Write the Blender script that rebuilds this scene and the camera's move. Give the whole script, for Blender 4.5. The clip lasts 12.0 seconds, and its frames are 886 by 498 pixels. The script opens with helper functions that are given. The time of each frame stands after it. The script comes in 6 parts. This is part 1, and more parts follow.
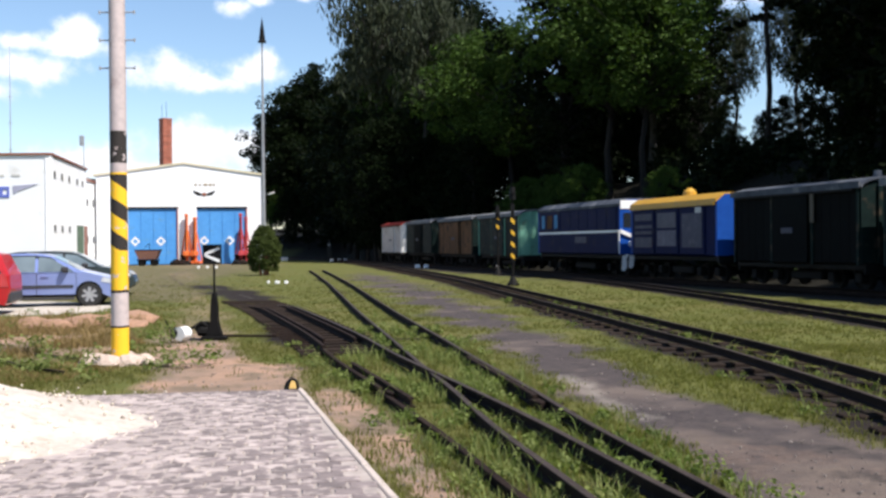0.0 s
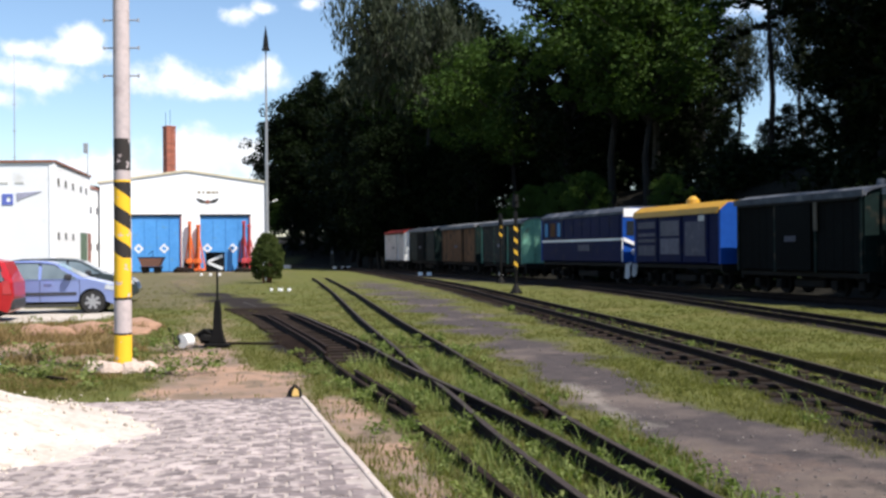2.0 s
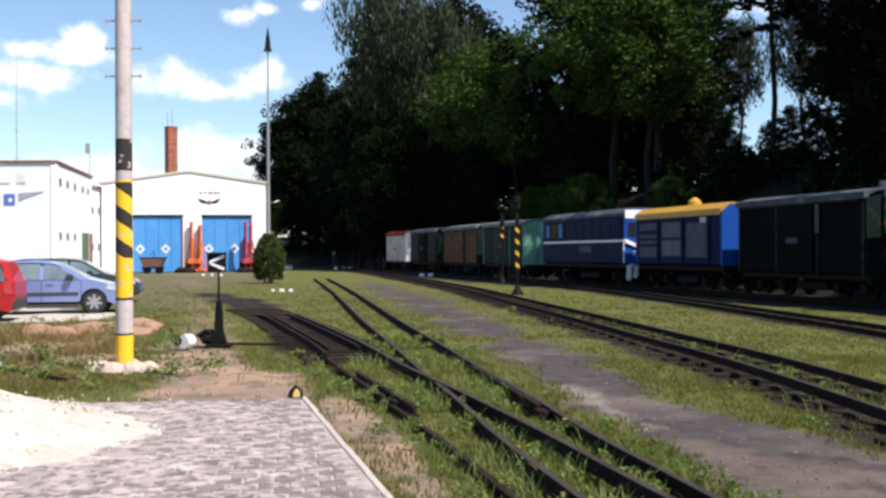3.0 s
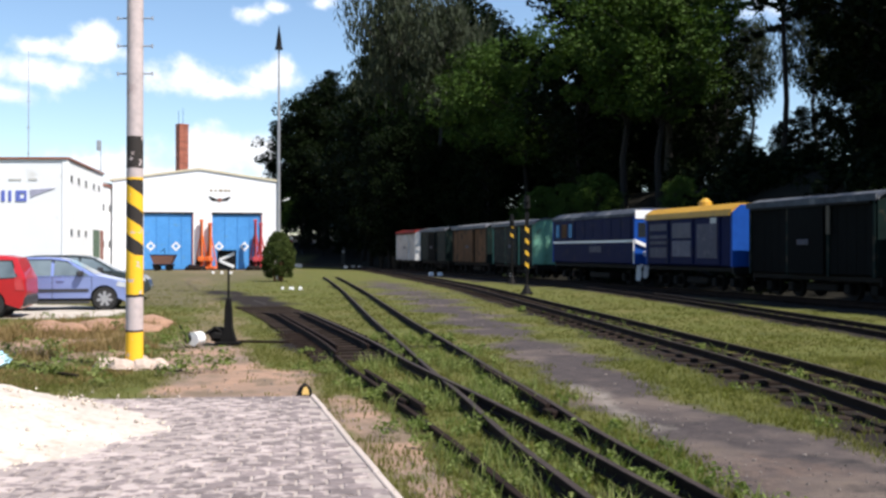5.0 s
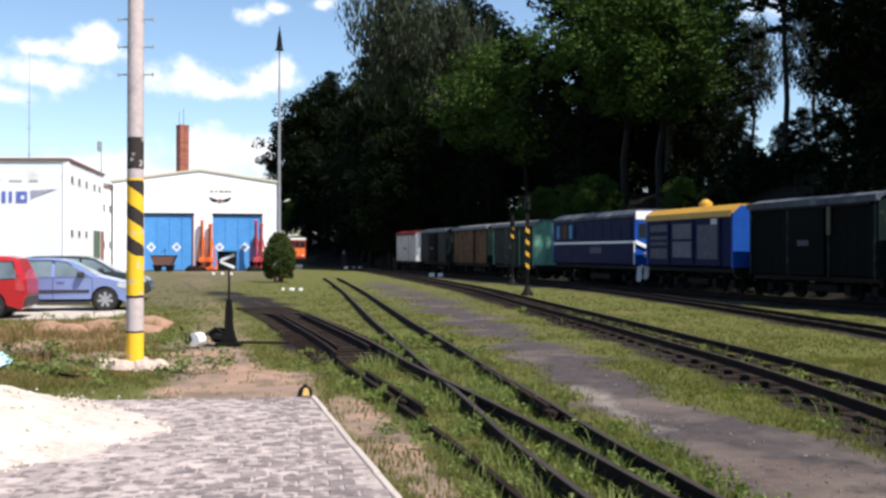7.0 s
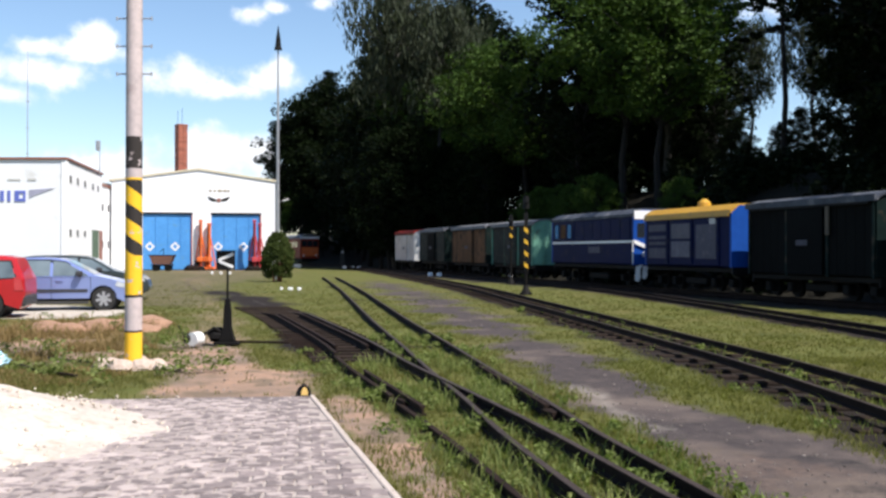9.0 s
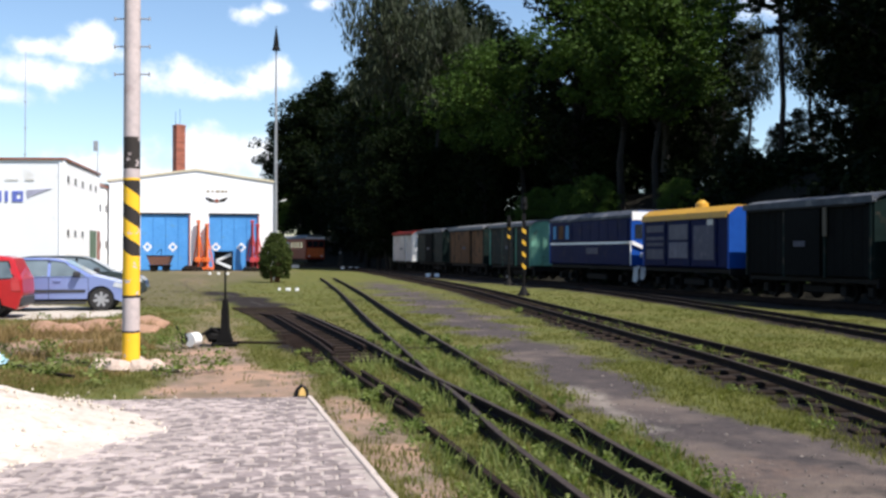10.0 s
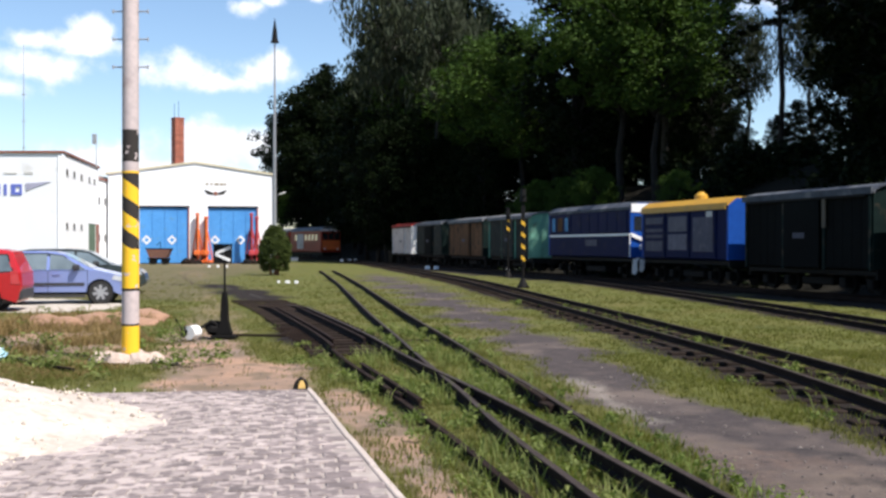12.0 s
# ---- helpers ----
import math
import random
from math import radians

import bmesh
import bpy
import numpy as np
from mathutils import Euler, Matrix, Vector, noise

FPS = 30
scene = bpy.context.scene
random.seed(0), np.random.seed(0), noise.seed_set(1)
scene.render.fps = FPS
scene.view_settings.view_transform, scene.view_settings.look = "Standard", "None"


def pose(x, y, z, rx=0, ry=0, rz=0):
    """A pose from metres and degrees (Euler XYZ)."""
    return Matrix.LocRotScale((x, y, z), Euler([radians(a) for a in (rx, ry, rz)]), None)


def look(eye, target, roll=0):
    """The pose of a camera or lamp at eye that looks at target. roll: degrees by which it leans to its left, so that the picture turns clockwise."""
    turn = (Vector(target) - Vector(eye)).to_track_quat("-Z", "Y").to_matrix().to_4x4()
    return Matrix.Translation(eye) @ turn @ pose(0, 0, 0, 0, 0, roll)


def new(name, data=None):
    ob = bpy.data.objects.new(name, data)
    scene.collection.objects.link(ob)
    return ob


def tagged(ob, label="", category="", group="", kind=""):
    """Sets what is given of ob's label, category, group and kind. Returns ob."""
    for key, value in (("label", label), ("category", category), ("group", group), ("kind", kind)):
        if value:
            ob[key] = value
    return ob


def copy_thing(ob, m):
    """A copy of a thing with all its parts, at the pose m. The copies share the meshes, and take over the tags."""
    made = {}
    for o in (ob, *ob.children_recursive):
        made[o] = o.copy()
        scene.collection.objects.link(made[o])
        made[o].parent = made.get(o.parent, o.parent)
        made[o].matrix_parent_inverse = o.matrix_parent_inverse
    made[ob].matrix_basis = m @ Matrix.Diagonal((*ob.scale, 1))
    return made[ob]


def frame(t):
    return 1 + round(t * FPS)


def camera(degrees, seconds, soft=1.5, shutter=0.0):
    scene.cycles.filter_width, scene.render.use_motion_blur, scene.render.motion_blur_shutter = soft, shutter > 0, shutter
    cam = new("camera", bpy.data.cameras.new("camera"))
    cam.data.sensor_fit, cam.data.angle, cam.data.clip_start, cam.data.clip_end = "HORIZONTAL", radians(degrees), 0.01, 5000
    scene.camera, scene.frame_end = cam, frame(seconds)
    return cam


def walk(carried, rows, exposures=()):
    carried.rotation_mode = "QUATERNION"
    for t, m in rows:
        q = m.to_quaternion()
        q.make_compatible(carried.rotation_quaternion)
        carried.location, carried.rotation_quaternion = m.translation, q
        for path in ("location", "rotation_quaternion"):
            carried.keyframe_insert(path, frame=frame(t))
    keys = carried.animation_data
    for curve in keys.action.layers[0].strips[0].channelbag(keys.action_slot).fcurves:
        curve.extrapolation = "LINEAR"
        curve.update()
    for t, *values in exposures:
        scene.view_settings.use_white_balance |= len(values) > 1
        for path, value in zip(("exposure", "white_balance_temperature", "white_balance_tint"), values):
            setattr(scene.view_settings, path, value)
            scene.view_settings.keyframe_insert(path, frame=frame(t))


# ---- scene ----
cam = camera(47.0, 12.0, soft=2.7)
EYE = 1.62
walk(cam, [
    (0.0, pose(0, 0, EYE, 90 - 0.300, 0.500, 0.000)),
    (0.5, pose(0, 0, EYE, 90 - 0.008, 0.668, 0.031)),
    (1.0, pose(0, 0, EYE, 90 + 0.225, 0.925, 0.087)),
    (1.5, pose(0, 0, EYE, 90 + 0.302, 0.428, 0.169)),
    (2.0, pose(0, 0, EYE, 90 + 0.140, 0.417, 0.171)),
    (2.5, pose(0, 0, EYE, 90 - 0.001, 0.455, 0.525)),
    (3.0, pose(0, 0, EYE, 90 + 0.199, 0.273, 0.253)),
    (5.0, pose(0, 0, EYE, 90 + 0.149, -0.099, 0.792)),
    (5.5, pose(0, 0, EYE, 90 + 0.139, 0.008, 0.896)),
    (6.0, pose(0, 0, EYE, 90 + 0.047, -0.048, 0.832)),
    (6.5, pose(0, 0, EYE, 90 + 0.033, -0.164, 0.936)),
    (7.0, pose(0, 0, EYE, 90 + 0.200, -0.104, 0.819)),
    (9.0, pose(0, 0, EYE, 90 + 0.174, -0.134, 0.742)),
    (9.5, pose(0, 0, EYE, 90 + 0.241, -0.290, 0.605)),
    (10.0, pose(0, 0, EYE, 90 + 0.217, -0.189, 0.622)),
    (10.5, pose(0, 0, EYE, 90 + 0.140, -0.089, 0.339)),
    (11.0, pose(0, 0, EYE, 90 + 0.022, -0.225, 0.247)),
    (11.5, pose(0, 0, EYE, 90 - 0.171, -0.187, 0.448)),
    (12.0, pose(0, 0, EYE, 90 - 0.211, -0.075, 0.578)),
], exposures=[(0.0, 0.76, 6200, 10), (12.0, 0.76, 6200, 10)])

# ---- sky and sun ----
SUN_DIR = Vector((0.805, -0.593, 0)).normalized() * math.cos(radians(54)) + Vector((0, 0, math.sin(radians(54))))
sun = new("sun", bpy.data.lights.new("sun", "SUN"))
sun.data.energy, sun.data.angle, sun.data.color = 5.0, radians(0.5), (1.0, 0.91, 0.80)
sun.matrix_world = look(SUN_DIR * 100, (0, 0, 0))


def make_world():
    world = bpy.data.worlds.new("sky")
    scene.world = world
    world.use_nodes = True
    nt = world.node_tree
    nt.nodes.clear()
    N, L = nt.nodes.new, nt.links.new

    def calc(op, a, b=None, clamp=False):
        n = N("ShaderNodeMath")
        n.operation, n.use_clamp = op, clamp
        for i, v in enumerate((a, b)):
            if v is None:
                continue
            if isinstance(v, (int, float)):
                n.inputs[i].default_value = v
            else:
                L(v, n.inputs[i])
        return n.outputs[0]

    sky = N("ShaderNodeTexSky")
    sky.sky_type, sky.sun_disc = "NISHITA", False
    sky.sun_elevation, sky.sun_rotation = radians(54), math.atan2(SUN_DIR.x, SUN_DIR.y)
    sky.air_density, sky.dust_density, sky.ozone_density = 1.0, 0.1, 1.7
    co = N("ShaderNodeTexCoord").outputs["Generated"]
    sep = N("ShaderNodeSeparateXYZ")
    L(co, sep.inputs[0])
    x, y, z = sep.outputs
    az = calc("ARCTAN2", x, y)
    el = calc("ARCSINE", z)
    big = N("ShaderNodeTexNoise")
    big.inputs["Scale"].default_value, big.inputs["Detail"].default_value, big.inputs["Roughness"].default_value = 21.0, 9, 0.62
    L(co, big.inputs["Vector"])
    # cumulus heaps as azimuth, elevation, half width, half height (radians)
    heaps = [(-0.350, 0.183, 0.050, 0.017), (-0.340, 0.198, 0.026, 0.016), (-0.378, 0.160, 0.068, 0.021), (-0.418, 0.140, 0.050, 0.015), (-0.388, 0.185, 0.030, 0.012),
             (-0.262, 0.163, 0.044, 0.027), (-0.225, 0.154, 0.085, 0.014), (-0.185, 0.163, 0.044, 0.023), (-0.170, 0.176, 0.018, 0.014),
             (-0.241, 0.092, 0.076, 0.037), (-0.199, 0.096, 0.040, 0.032), (-0.343, 0.083, 0.075, 0.021), (-0.270, 0.072, 0.110, 0.024),
             (-0.201, 0.226, 0.026, 0.012), (-0.134, 0.237, 0.020, 0.010), (-0.175, 0.232, 0.018, 0.010), (0.289, 0.228, 0.042, 0.026)]
    cover = None
    for a, e, w, h in heaps:
        da = calc("DIVIDE", calc("SUBTRACT", az, a), w * 0.9)
        de = calc("DIVIDE", calc("SUBTRACT", el, e), h * 0.85)
        d = calc("SUBTRACT", 1.0, calc("SQRT", calc("ADD", calc("MULTIPLY", da, da), calc("MULTIPLY", de, de))))
        cover = d if cover is None else calc("MAXIMUM", cover, d)
    edge = calc("ADD", cover, calc("MULTIPLY", calc("SUBTRACT", big.outputs[0], 0.5), 2.8))
    mask = N("ShaderNodeMapRange")
    mask.interpolation_type = "SMOOTHSTEP"
    mask.inputs["From Min"].default_value, mask.inputs["From Max"].default_value = -0.05, 0.75
    L(edge, mask.inputs["Value"])
    tone = N("ShaderNodeMix")
    tone.data_type = "RGBA"
    tone.inputs["A"].default_value, tone.inputs["B"].default_value = (6.0, 6.7, 7.9, 1), (7.4, 7.4, 7.5, 1)
    L(mask.outputs[0], tone.inputs["Factor"])
    mix = N("ShaderNodeMix")
    mix.data_type = "RGBA"
    L(mask.outputs[0], mix.inputs["Factor"])
    L(sky.outputs[0], mix.inputs["A"])
    L(tone.outputs["Result"], mix.inputs["B"])
    bg = N("ShaderNodeBackground")
    bg.inputs["Strength"].default_value = 0.094
    L(mix.outputs["Result"], bg.inputs["Color"])
    out = N("ShaderNodeOutputWorld")
    L(bg.outputs[0], out.inputs[0])


make_world()

# ---- materials ----


def material(name, a, b=None, rough=0.8, metal=0.0, grain=8.0, coarse=0.6, bump=0.0, dirt=None, dirt_at=0.62, random_tone=0.0,
             island=False, coat=0.0, stretch=None, spec=0.5, detail=6, spill=None):
    """Colour a to b by fine and coarse noise in metres, stains of dirt, relief, and a tone of its own for each piece."""
    m = bpy.data.materials.new(name)
    m.use_nodes = True
    nt = m.node_tree
    N, L = nt.nodes.new, nt.links.new
    bsdf = nt.nodes["Principled BSDF"]
    bsdf.inputs["Roughness"].default_value = rough
    bsdf.inputs["Metallic"].default_value = metal
    bsdf.inputs["Coat Weight"].default_value = coat
    bsdf.inputs["Specular IOR Level"].default_value = spec
    b = b or tuple(c * 0.75 for c in a)
    co = N("ShaderNodeNewGeometry").outputs["Position"] if spill else N("ShaderNodeTexCoord").outputs["Object"]
    if stretch:
        mp = N("ShaderNodeMapping")
        mp.inputs["Scale"].default_value = stretch
        L(co, mp.inputs["Vector"])
        co = mp.outputs[0]

    def noise_tex(scale, d):
        n = N("ShaderNodeTexNoise")
        n.inputs["Scale"].default_value, n.inputs["Detail"].default_value = scale, d
        L(co, n.inputs["Vector"])
        return n.outputs["Fac"]

    fine, wide = noise_tex(grain, detail), noise_tex(coarse, 4)
    both = N("ShaderNodeMath")
    both.operation = "ADD"
    L(fine, both.inputs[0])
    L(wide, both.inputs[1])
    rng = N("ShaderNodeMapRange")
    rng.inputs["From Min"].default_value, rng.inputs["From Max"].default_value = 0.75, 1.25
    L(both.outputs[0], rng.inputs["Value"])
    mix = N("ShaderNodeMix")
    mix.data_type = "RGBA"
    mix.inputs["A"].default_value, mix.inputs["B"].default_value = (*a, 1), (*b, 1)
    L(rng.outputs[0], mix.inputs["Factor"])
    colour = mix.outputs["Result"]
    if dirt:
        st = noise_tex(coarse * 2.7, 8)
        sr = N("ShaderNodeMapRange")
        sr.inputs["From Min"].default_value, sr.inputs["From Max"].default_value = dirt_at - 0.06, dirt_at + 0.06
        if spill:
            # more of it towards the place (x, y) where it was spilt, out to a reach in metres
            far = N("ShaderNodeVectorMath")
            far.operation = "DISTANCE"
            far.inputs[1].default_value = (spill[0], spill[1], 0)
            L(co, far.inputs[0])
            near = N("ShaderNodeMapRange")
            near.inputs["From Min"].default_value, near.inputs["From Max"].default_value = spill[2], 1.5
            near.inputs["To Min"].default_value, near.inputs["To Max"].default_value = 0.0, 0.25
            L(far.outputs["Value"], near.inputs["Value"])
            add = N("ShaderNodeMath")
            L(st, add.inputs[0])
            L(near.outputs[0], add.inputs[1])
            st = add.outputs[0]
        L(st, sr.inputs["Value"])
        dm = N("ShaderNodeMix")
        dm.data_type = "RGBA"
        dm.inputs["B"].default_value = (*dirt, 1)
        L(colour, dm.inputs["A"])
        L(sr.outputs[0], dm.inputs["Factor"])
        colour = dm.outputs["Result"]
    if random_tone:
        src = N("ShaderNodeNewGeometry").outputs["Random Per Island"] if island else N("ShaderNodeObjectInfo").outputs["Random"]
        vr = N("ShaderNodeMapRange")
        vr.inputs["To Min"].default_value, vr.inputs["To Max"].default_value = 1 - random_tone, 1 + random_tone
        L(src, vr.inputs["Value"])
        hs = N("ShaderNodeHueSaturation")
        L(vr.outputs[0], hs.inputs["Value"])
        L(colour, hs.inputs["Color"])
        colour = hs.outputs[0]
    L(colour, bsdf.inputs["Base Color"])
    if bump:
        bp = N("ShaderNodeBump")
        bp.inputs["Strength"].default_value, bp.inputs["Distance"].default_value = 0.6, bump
        L(fine, bp.inputs["Height"])
        L(bp.outputs[0], bsdf.inputs["Normal"])
    return m


def leaf_material(name, a, b, translucent=0.25, vary=0.35):
    m = material(name, a, b, rough=0.55, grain=0.9, coarse=0.25, random_tone=vary, island=True, spec=0.04)
    nt = m.node_tree
    bsdf = nt.nodes["Principled BSDF"]
    tr = nt.nodes.new("ShaderNodeBsdfTranslucent")
    tr.inputs["Color"].default_value = (a[0] * 1.6, a[1] * 1.7, a[2] * 0.7, 1)
    mx = nt.nodes.new("ShaderNodeMixShader")
    mx.inputs[0].default_value = translucent
    nt.links.new(bsdf.outputs[0], mx.inputs[1])
    nt.links.new(tr.outputs[0], mx.inputs[2])
    nt.links.new(mx.outputs[0], nt.nodes["Material Output"].inputs["Surface"])
    return m


MAT = dict(
    plaster=material("white plaster", (0.84, 0.85, 0.87), (0.78, 0.79, 0.81), 0.9, grain=20, coarse=0.3, bump=0.004, dirt=(0.66, 0.66, 0.65), dirt_at=0.72),
    blue_door=material("blue door paint", (0.08, 0.30, 0.68), (0.06, 0.25, 0.60), 0.55, grain=5, dirt=(0.10, 0.26, 0.48), dirt_at=0.66),
    roof_metal=material("grey roof sheet", (0.42, 0.40, 0.38), (0.30, 0.28, 0.27), 0.6, grain=6),
    red_trim=material("red-brown roof edge", (0.30, 0.10, 0.06), (0.22, 0.08, 0.05), 0.6),
    brick=material("red chimney brick", (0.36, 0.12, 0.075), (0.26, 0.09, 0.06), 0.9, grain=12, bump=0.01, random_tone=0.25),
    mortar=material("mortar", (0.36, 0.32, 0.28), None, 0.95),
    concrete=material("grey-pink concrete", (0.52, 0.45, 0.44), (0.40, 0.35, 0.35), 0.9, grain=14, coarse=1.2, bump=0.004, dirt=(0.33, 0.27, 0.26), dirt_at=0.63),
    rubble=material("pale rubble concrete", (0.50, 0.40, 0.34), (0.36, 0.28, 0.23), 0.95, grain=18, bump=0.02),
    kerb=material("pale kerb concrete", (0.44, 0.37, 0.33), (0.35, 0.30, 0.27), 0.9, grain=25, bump=0.004, random_tone=0.1),
    paver=material("grey paving block", (0.212, 0.173, 0.168), (0.138, 0.112, 0.110), 0.85, grain=11, coarse=3.4, bump=0.004, random_tone=0.25, dirt=(0.36, 0.302, 0.283), dirt_at=0.64, spill=(-4.9, 8.4, 5.2)),
    paver_bed=material("pale joint sand", (0.40, 0.345, 0.315), (0.24, 0.205, 0.19), 0.95, grain=9, coarse=2),
    gravel=material("pale sand heap", (0.54, 0.475, 0.42), (0.42, 0.36, 0.31), 0.95, grain=16, coarse=2.2, bump=0.03, dirt=(0.36, 0.31, 0.25), dirt_at=0.62),
    rust=material("rusty rail steel", (0.026, 0.017, 0.013), (0.014, 0.009, 0.008), 0.9, 0.0, grain=20, coarse=2, spec=0.1),
    railtop=material("worn rail head", (0.055, 0.042, 0.036), (0.032, 0.024, 0.020), 0.6, 0.0, grain=20, coarse=2, spec=0.15),
    sleeper=material("dark tarred sleeper", (0.030, 0.022, 0.018), (0.016, 0.012, 0.010), 0.95, spec=0.05, grain=14, bump=0.01, random_tone=0.3),
    iron=material("black iron", (0.009, 0.0085, 0.0085), (0.006, 0.0055, 0.0055), 0.7, 0.0, spec=0.12),
    black=material("black paint", (0.010, 0.010, 0.011), None, 0.6, spec=0.12),
    white=material("white paint", (0.80, 0.80, 0.80), (0.72, 0.72, 0.72), 0.6, dirt=(0.5, 0.47, 0.43), dirt_at=0.7),
    yellow=material("yellow paint", (0.72, 0.42, 0.02), (0.62, 0.35, 0.02), 0.55, grain=9, dirt=(0.35, 0.22, 0.05), dirt_at=0.72),
    loco_yellow=material("loco yellow paint", (0.50, 0.28, 0.02), (0.40, 0.21, 0.02), 0.5, dirt=(0.28, 0.17, 0.05), dirt_at=0.68),
    orange=material("orange-red machine paint", (0.74, 0.17, 0.03), (0.60, 0.12, 0.025), 0.55, grain=9, dirt=(0.25, 0.06, 0.03), dirt_at=0.68),
    red_jack=material("dark red machine paint", (0.46, 0.05, 0.06), (0.36, 0.04, 0.05), 0.55),
    galvanised=material("galvanised steel", (0.40, 0.41, 0.43), (0.30, 0.31, 0.33), 0.5, 0.5),
    glass=material("dark window glass", (0.02, 0.025, 0.03), None, 0.05, spec=0.7),
    tyre=material("black rubber", (0.018, 0.018, 0.018), None, 0.85),
    alloy=material("alloy rim", (0.50, 0.50, 0.52), (0.40, 0.40, 0.42), 0.35, 0.7),
    plastic=material("dark grey plastic", (0.035, 0.035, 0.04), None, 0.6),
    # both barks are darkened to carry the shade inside the wood
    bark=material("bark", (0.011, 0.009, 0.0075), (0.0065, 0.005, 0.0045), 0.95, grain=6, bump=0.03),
    birch=material("birch bark", (0.060, 0.057, 0.050), (0.022, 0.020, 0.018), 0.9, grain=3, coarse=1.2),
    # shaded copy of the broad leaves: the wood's darkness is put into the colour
    leaf_shaded=leaf_material("shaded broad leaves", (0.0040, 0.0075, 0.0026), (0.0080, 0.0135, 0.0042), 0.12),
    # lit copy of the broad leaves, for high crowns and bright shrubs
    leaf_lit=leaf_material("sunlit broad leaves", (0.030, 0.056, 0.013), (0.052, 0.086, 0.019)),
    leaf_birch=leaf_material("grey-green birch leaves", (0.030, 0.038, 0.024), (0.050, 0.058, 0.038)),
    # needles near black, with the wood's shade in their colour
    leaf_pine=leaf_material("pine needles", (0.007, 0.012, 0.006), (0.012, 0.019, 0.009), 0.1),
    thuja=leaf_material("thuja foliage", (0.042, 0.060, 0.017), (0.070, 0.088, 0.026), 0.15),
    weed=leaf_material("weed leaves", (0.118, 0.160, 0.046), (0.200, 0.218, 0.080), 0.35),
    grass=leaf_material("grass blades", (0.112, 0.118, 0.034), (0.160, 0.152, 0.056), 0.45, 0.18),
    straw=leaf_material("dry grass", (0.24, 0.17, 0.085), (0.17, 0.125, 0.06), 0.3),
)

# ---- mesh helpers ----


def part(name, bm, mat, parent=None, label="", smooth=False):
    me = bpy.data.meshes.new(name)
    if isinstance(bm, tuple):
        me.from_pydata(*bm)
    else:
        bmesh.ops.recalc_face_normals(bm, faces=bm.faces)
        bm.to_mesh(me)
        bm.free()
    me.materials.append(MAT[mat] if isinstance(mat, str) else mat)
    if smooth:
        me.shade_smooth()
    ob = new(name, me)
    if parent:
        ob.parent = parent
    if label:
        ob["label"] = label
    return ob


def thing(name, m, label, category, group="", kind=""):
    ob = new(name)
    ob.matrix_world = m
    return tagged(ob, label, category, group, kind)


def box(bm, x0, x1, y0, y1, z0, z1, bevel=0.0, m=None):
    made = bmesh.ops.create_cube(bm, size=1.0, matrix=Matrix.Translation(((x0 + x1) / 2, (y0 + y1) / 2, (z0 + z1) / 2)) @ Matrix.Diagonal((x1 - x0, y1 - y0, z1 - z0, 1)))
    verts = made["verts"]
    if bevel:
        edges = list({e for v in verts for e in v.link_edges})
        res = bmesh.ops.bevel(bm, geom=edges, offset=bevel, segments=1, affect="EDGES", profile=0.5)
        verts = list({v for f in res["faces"] for v in f.verts} | {v for v in verts if v.is_valid})
    if m is not None:
        bmesh.ops.transform(bm, matrix=m, verts=[v for v in verts if v.is_valid])
    return bm


def cyl(bm, a, b, r0, r1=None, seg=12):
    a, b = Vector(a), Vector(b)
    r1 = r0 if r1 is None else r1
    d = b - a
    m = Matrix.Translation((a + b) / 2) @ d.to_track_quat("Z", "Y").to_matrix().to_4x4()
    bmesh.ops.create_cone(bm, cap_ends=True, segments=seg, radius1=r0, radius2=max(r1, 1e-4), depth=d.length, matrix=m)
    return bm


def extrude_profile(bm, pts, axis, a, b):
    """A flat outline of (u, v) swept from a to b along x or y: u is the other level axis, v is up."""
    at = (lambda u, v, s: (s, u, v)) if axis == "x" else (lambda u, v, s: (u, s, v))
    lo = [bm.verts.new(at(u, v, a)) for u, v in pts]
    hi = [bm.verts.new(at(u, v, b)) for u, v in pts]
    n = len(pts)
    bm.faces.new(lo)
    bm.faces.new(hi[::-1])
    for i in range(n):
        bm.faces.new((lo[i], lo[(i + 1) % n], hi[(i + 1) % n], hi[i]))
    return bm


def B():
    return bmesh.new()


def boxed(*dims, **kw):
    return box(B(), *dims, **kw)


def rod(*a, **kw):
    return cyl(B(), *a, **kw)


def spline(pts, step=0.5):
    """Points along a smooth curve through pts, about step apart."""
    p = [Vector((x, y, 0)) for x, y in pts]
    p = [2 * p[0] - p[1]] + p + [2 * p[-1] - p[-2]]
    out = []
    for i in range(1, len(p) - 2):
        n = max(2, int((p[i + 1] - p[i]).length / step))
        for k in range(n):
            t = k / n
            out.append(0.5 * ((2 * p[i]) + (p[i + 1] - p[i - 1]) * t + (2 * p[i - 1] - 5 * p[i] + 4 * p[i + 1] - p[i + 2]) * t * t
                              + (3 * p[i] - p[i - 1] - 3 * p[i + 1] + p[i + 2]) * t ** 3))
    out.append(p[-2])
    return out


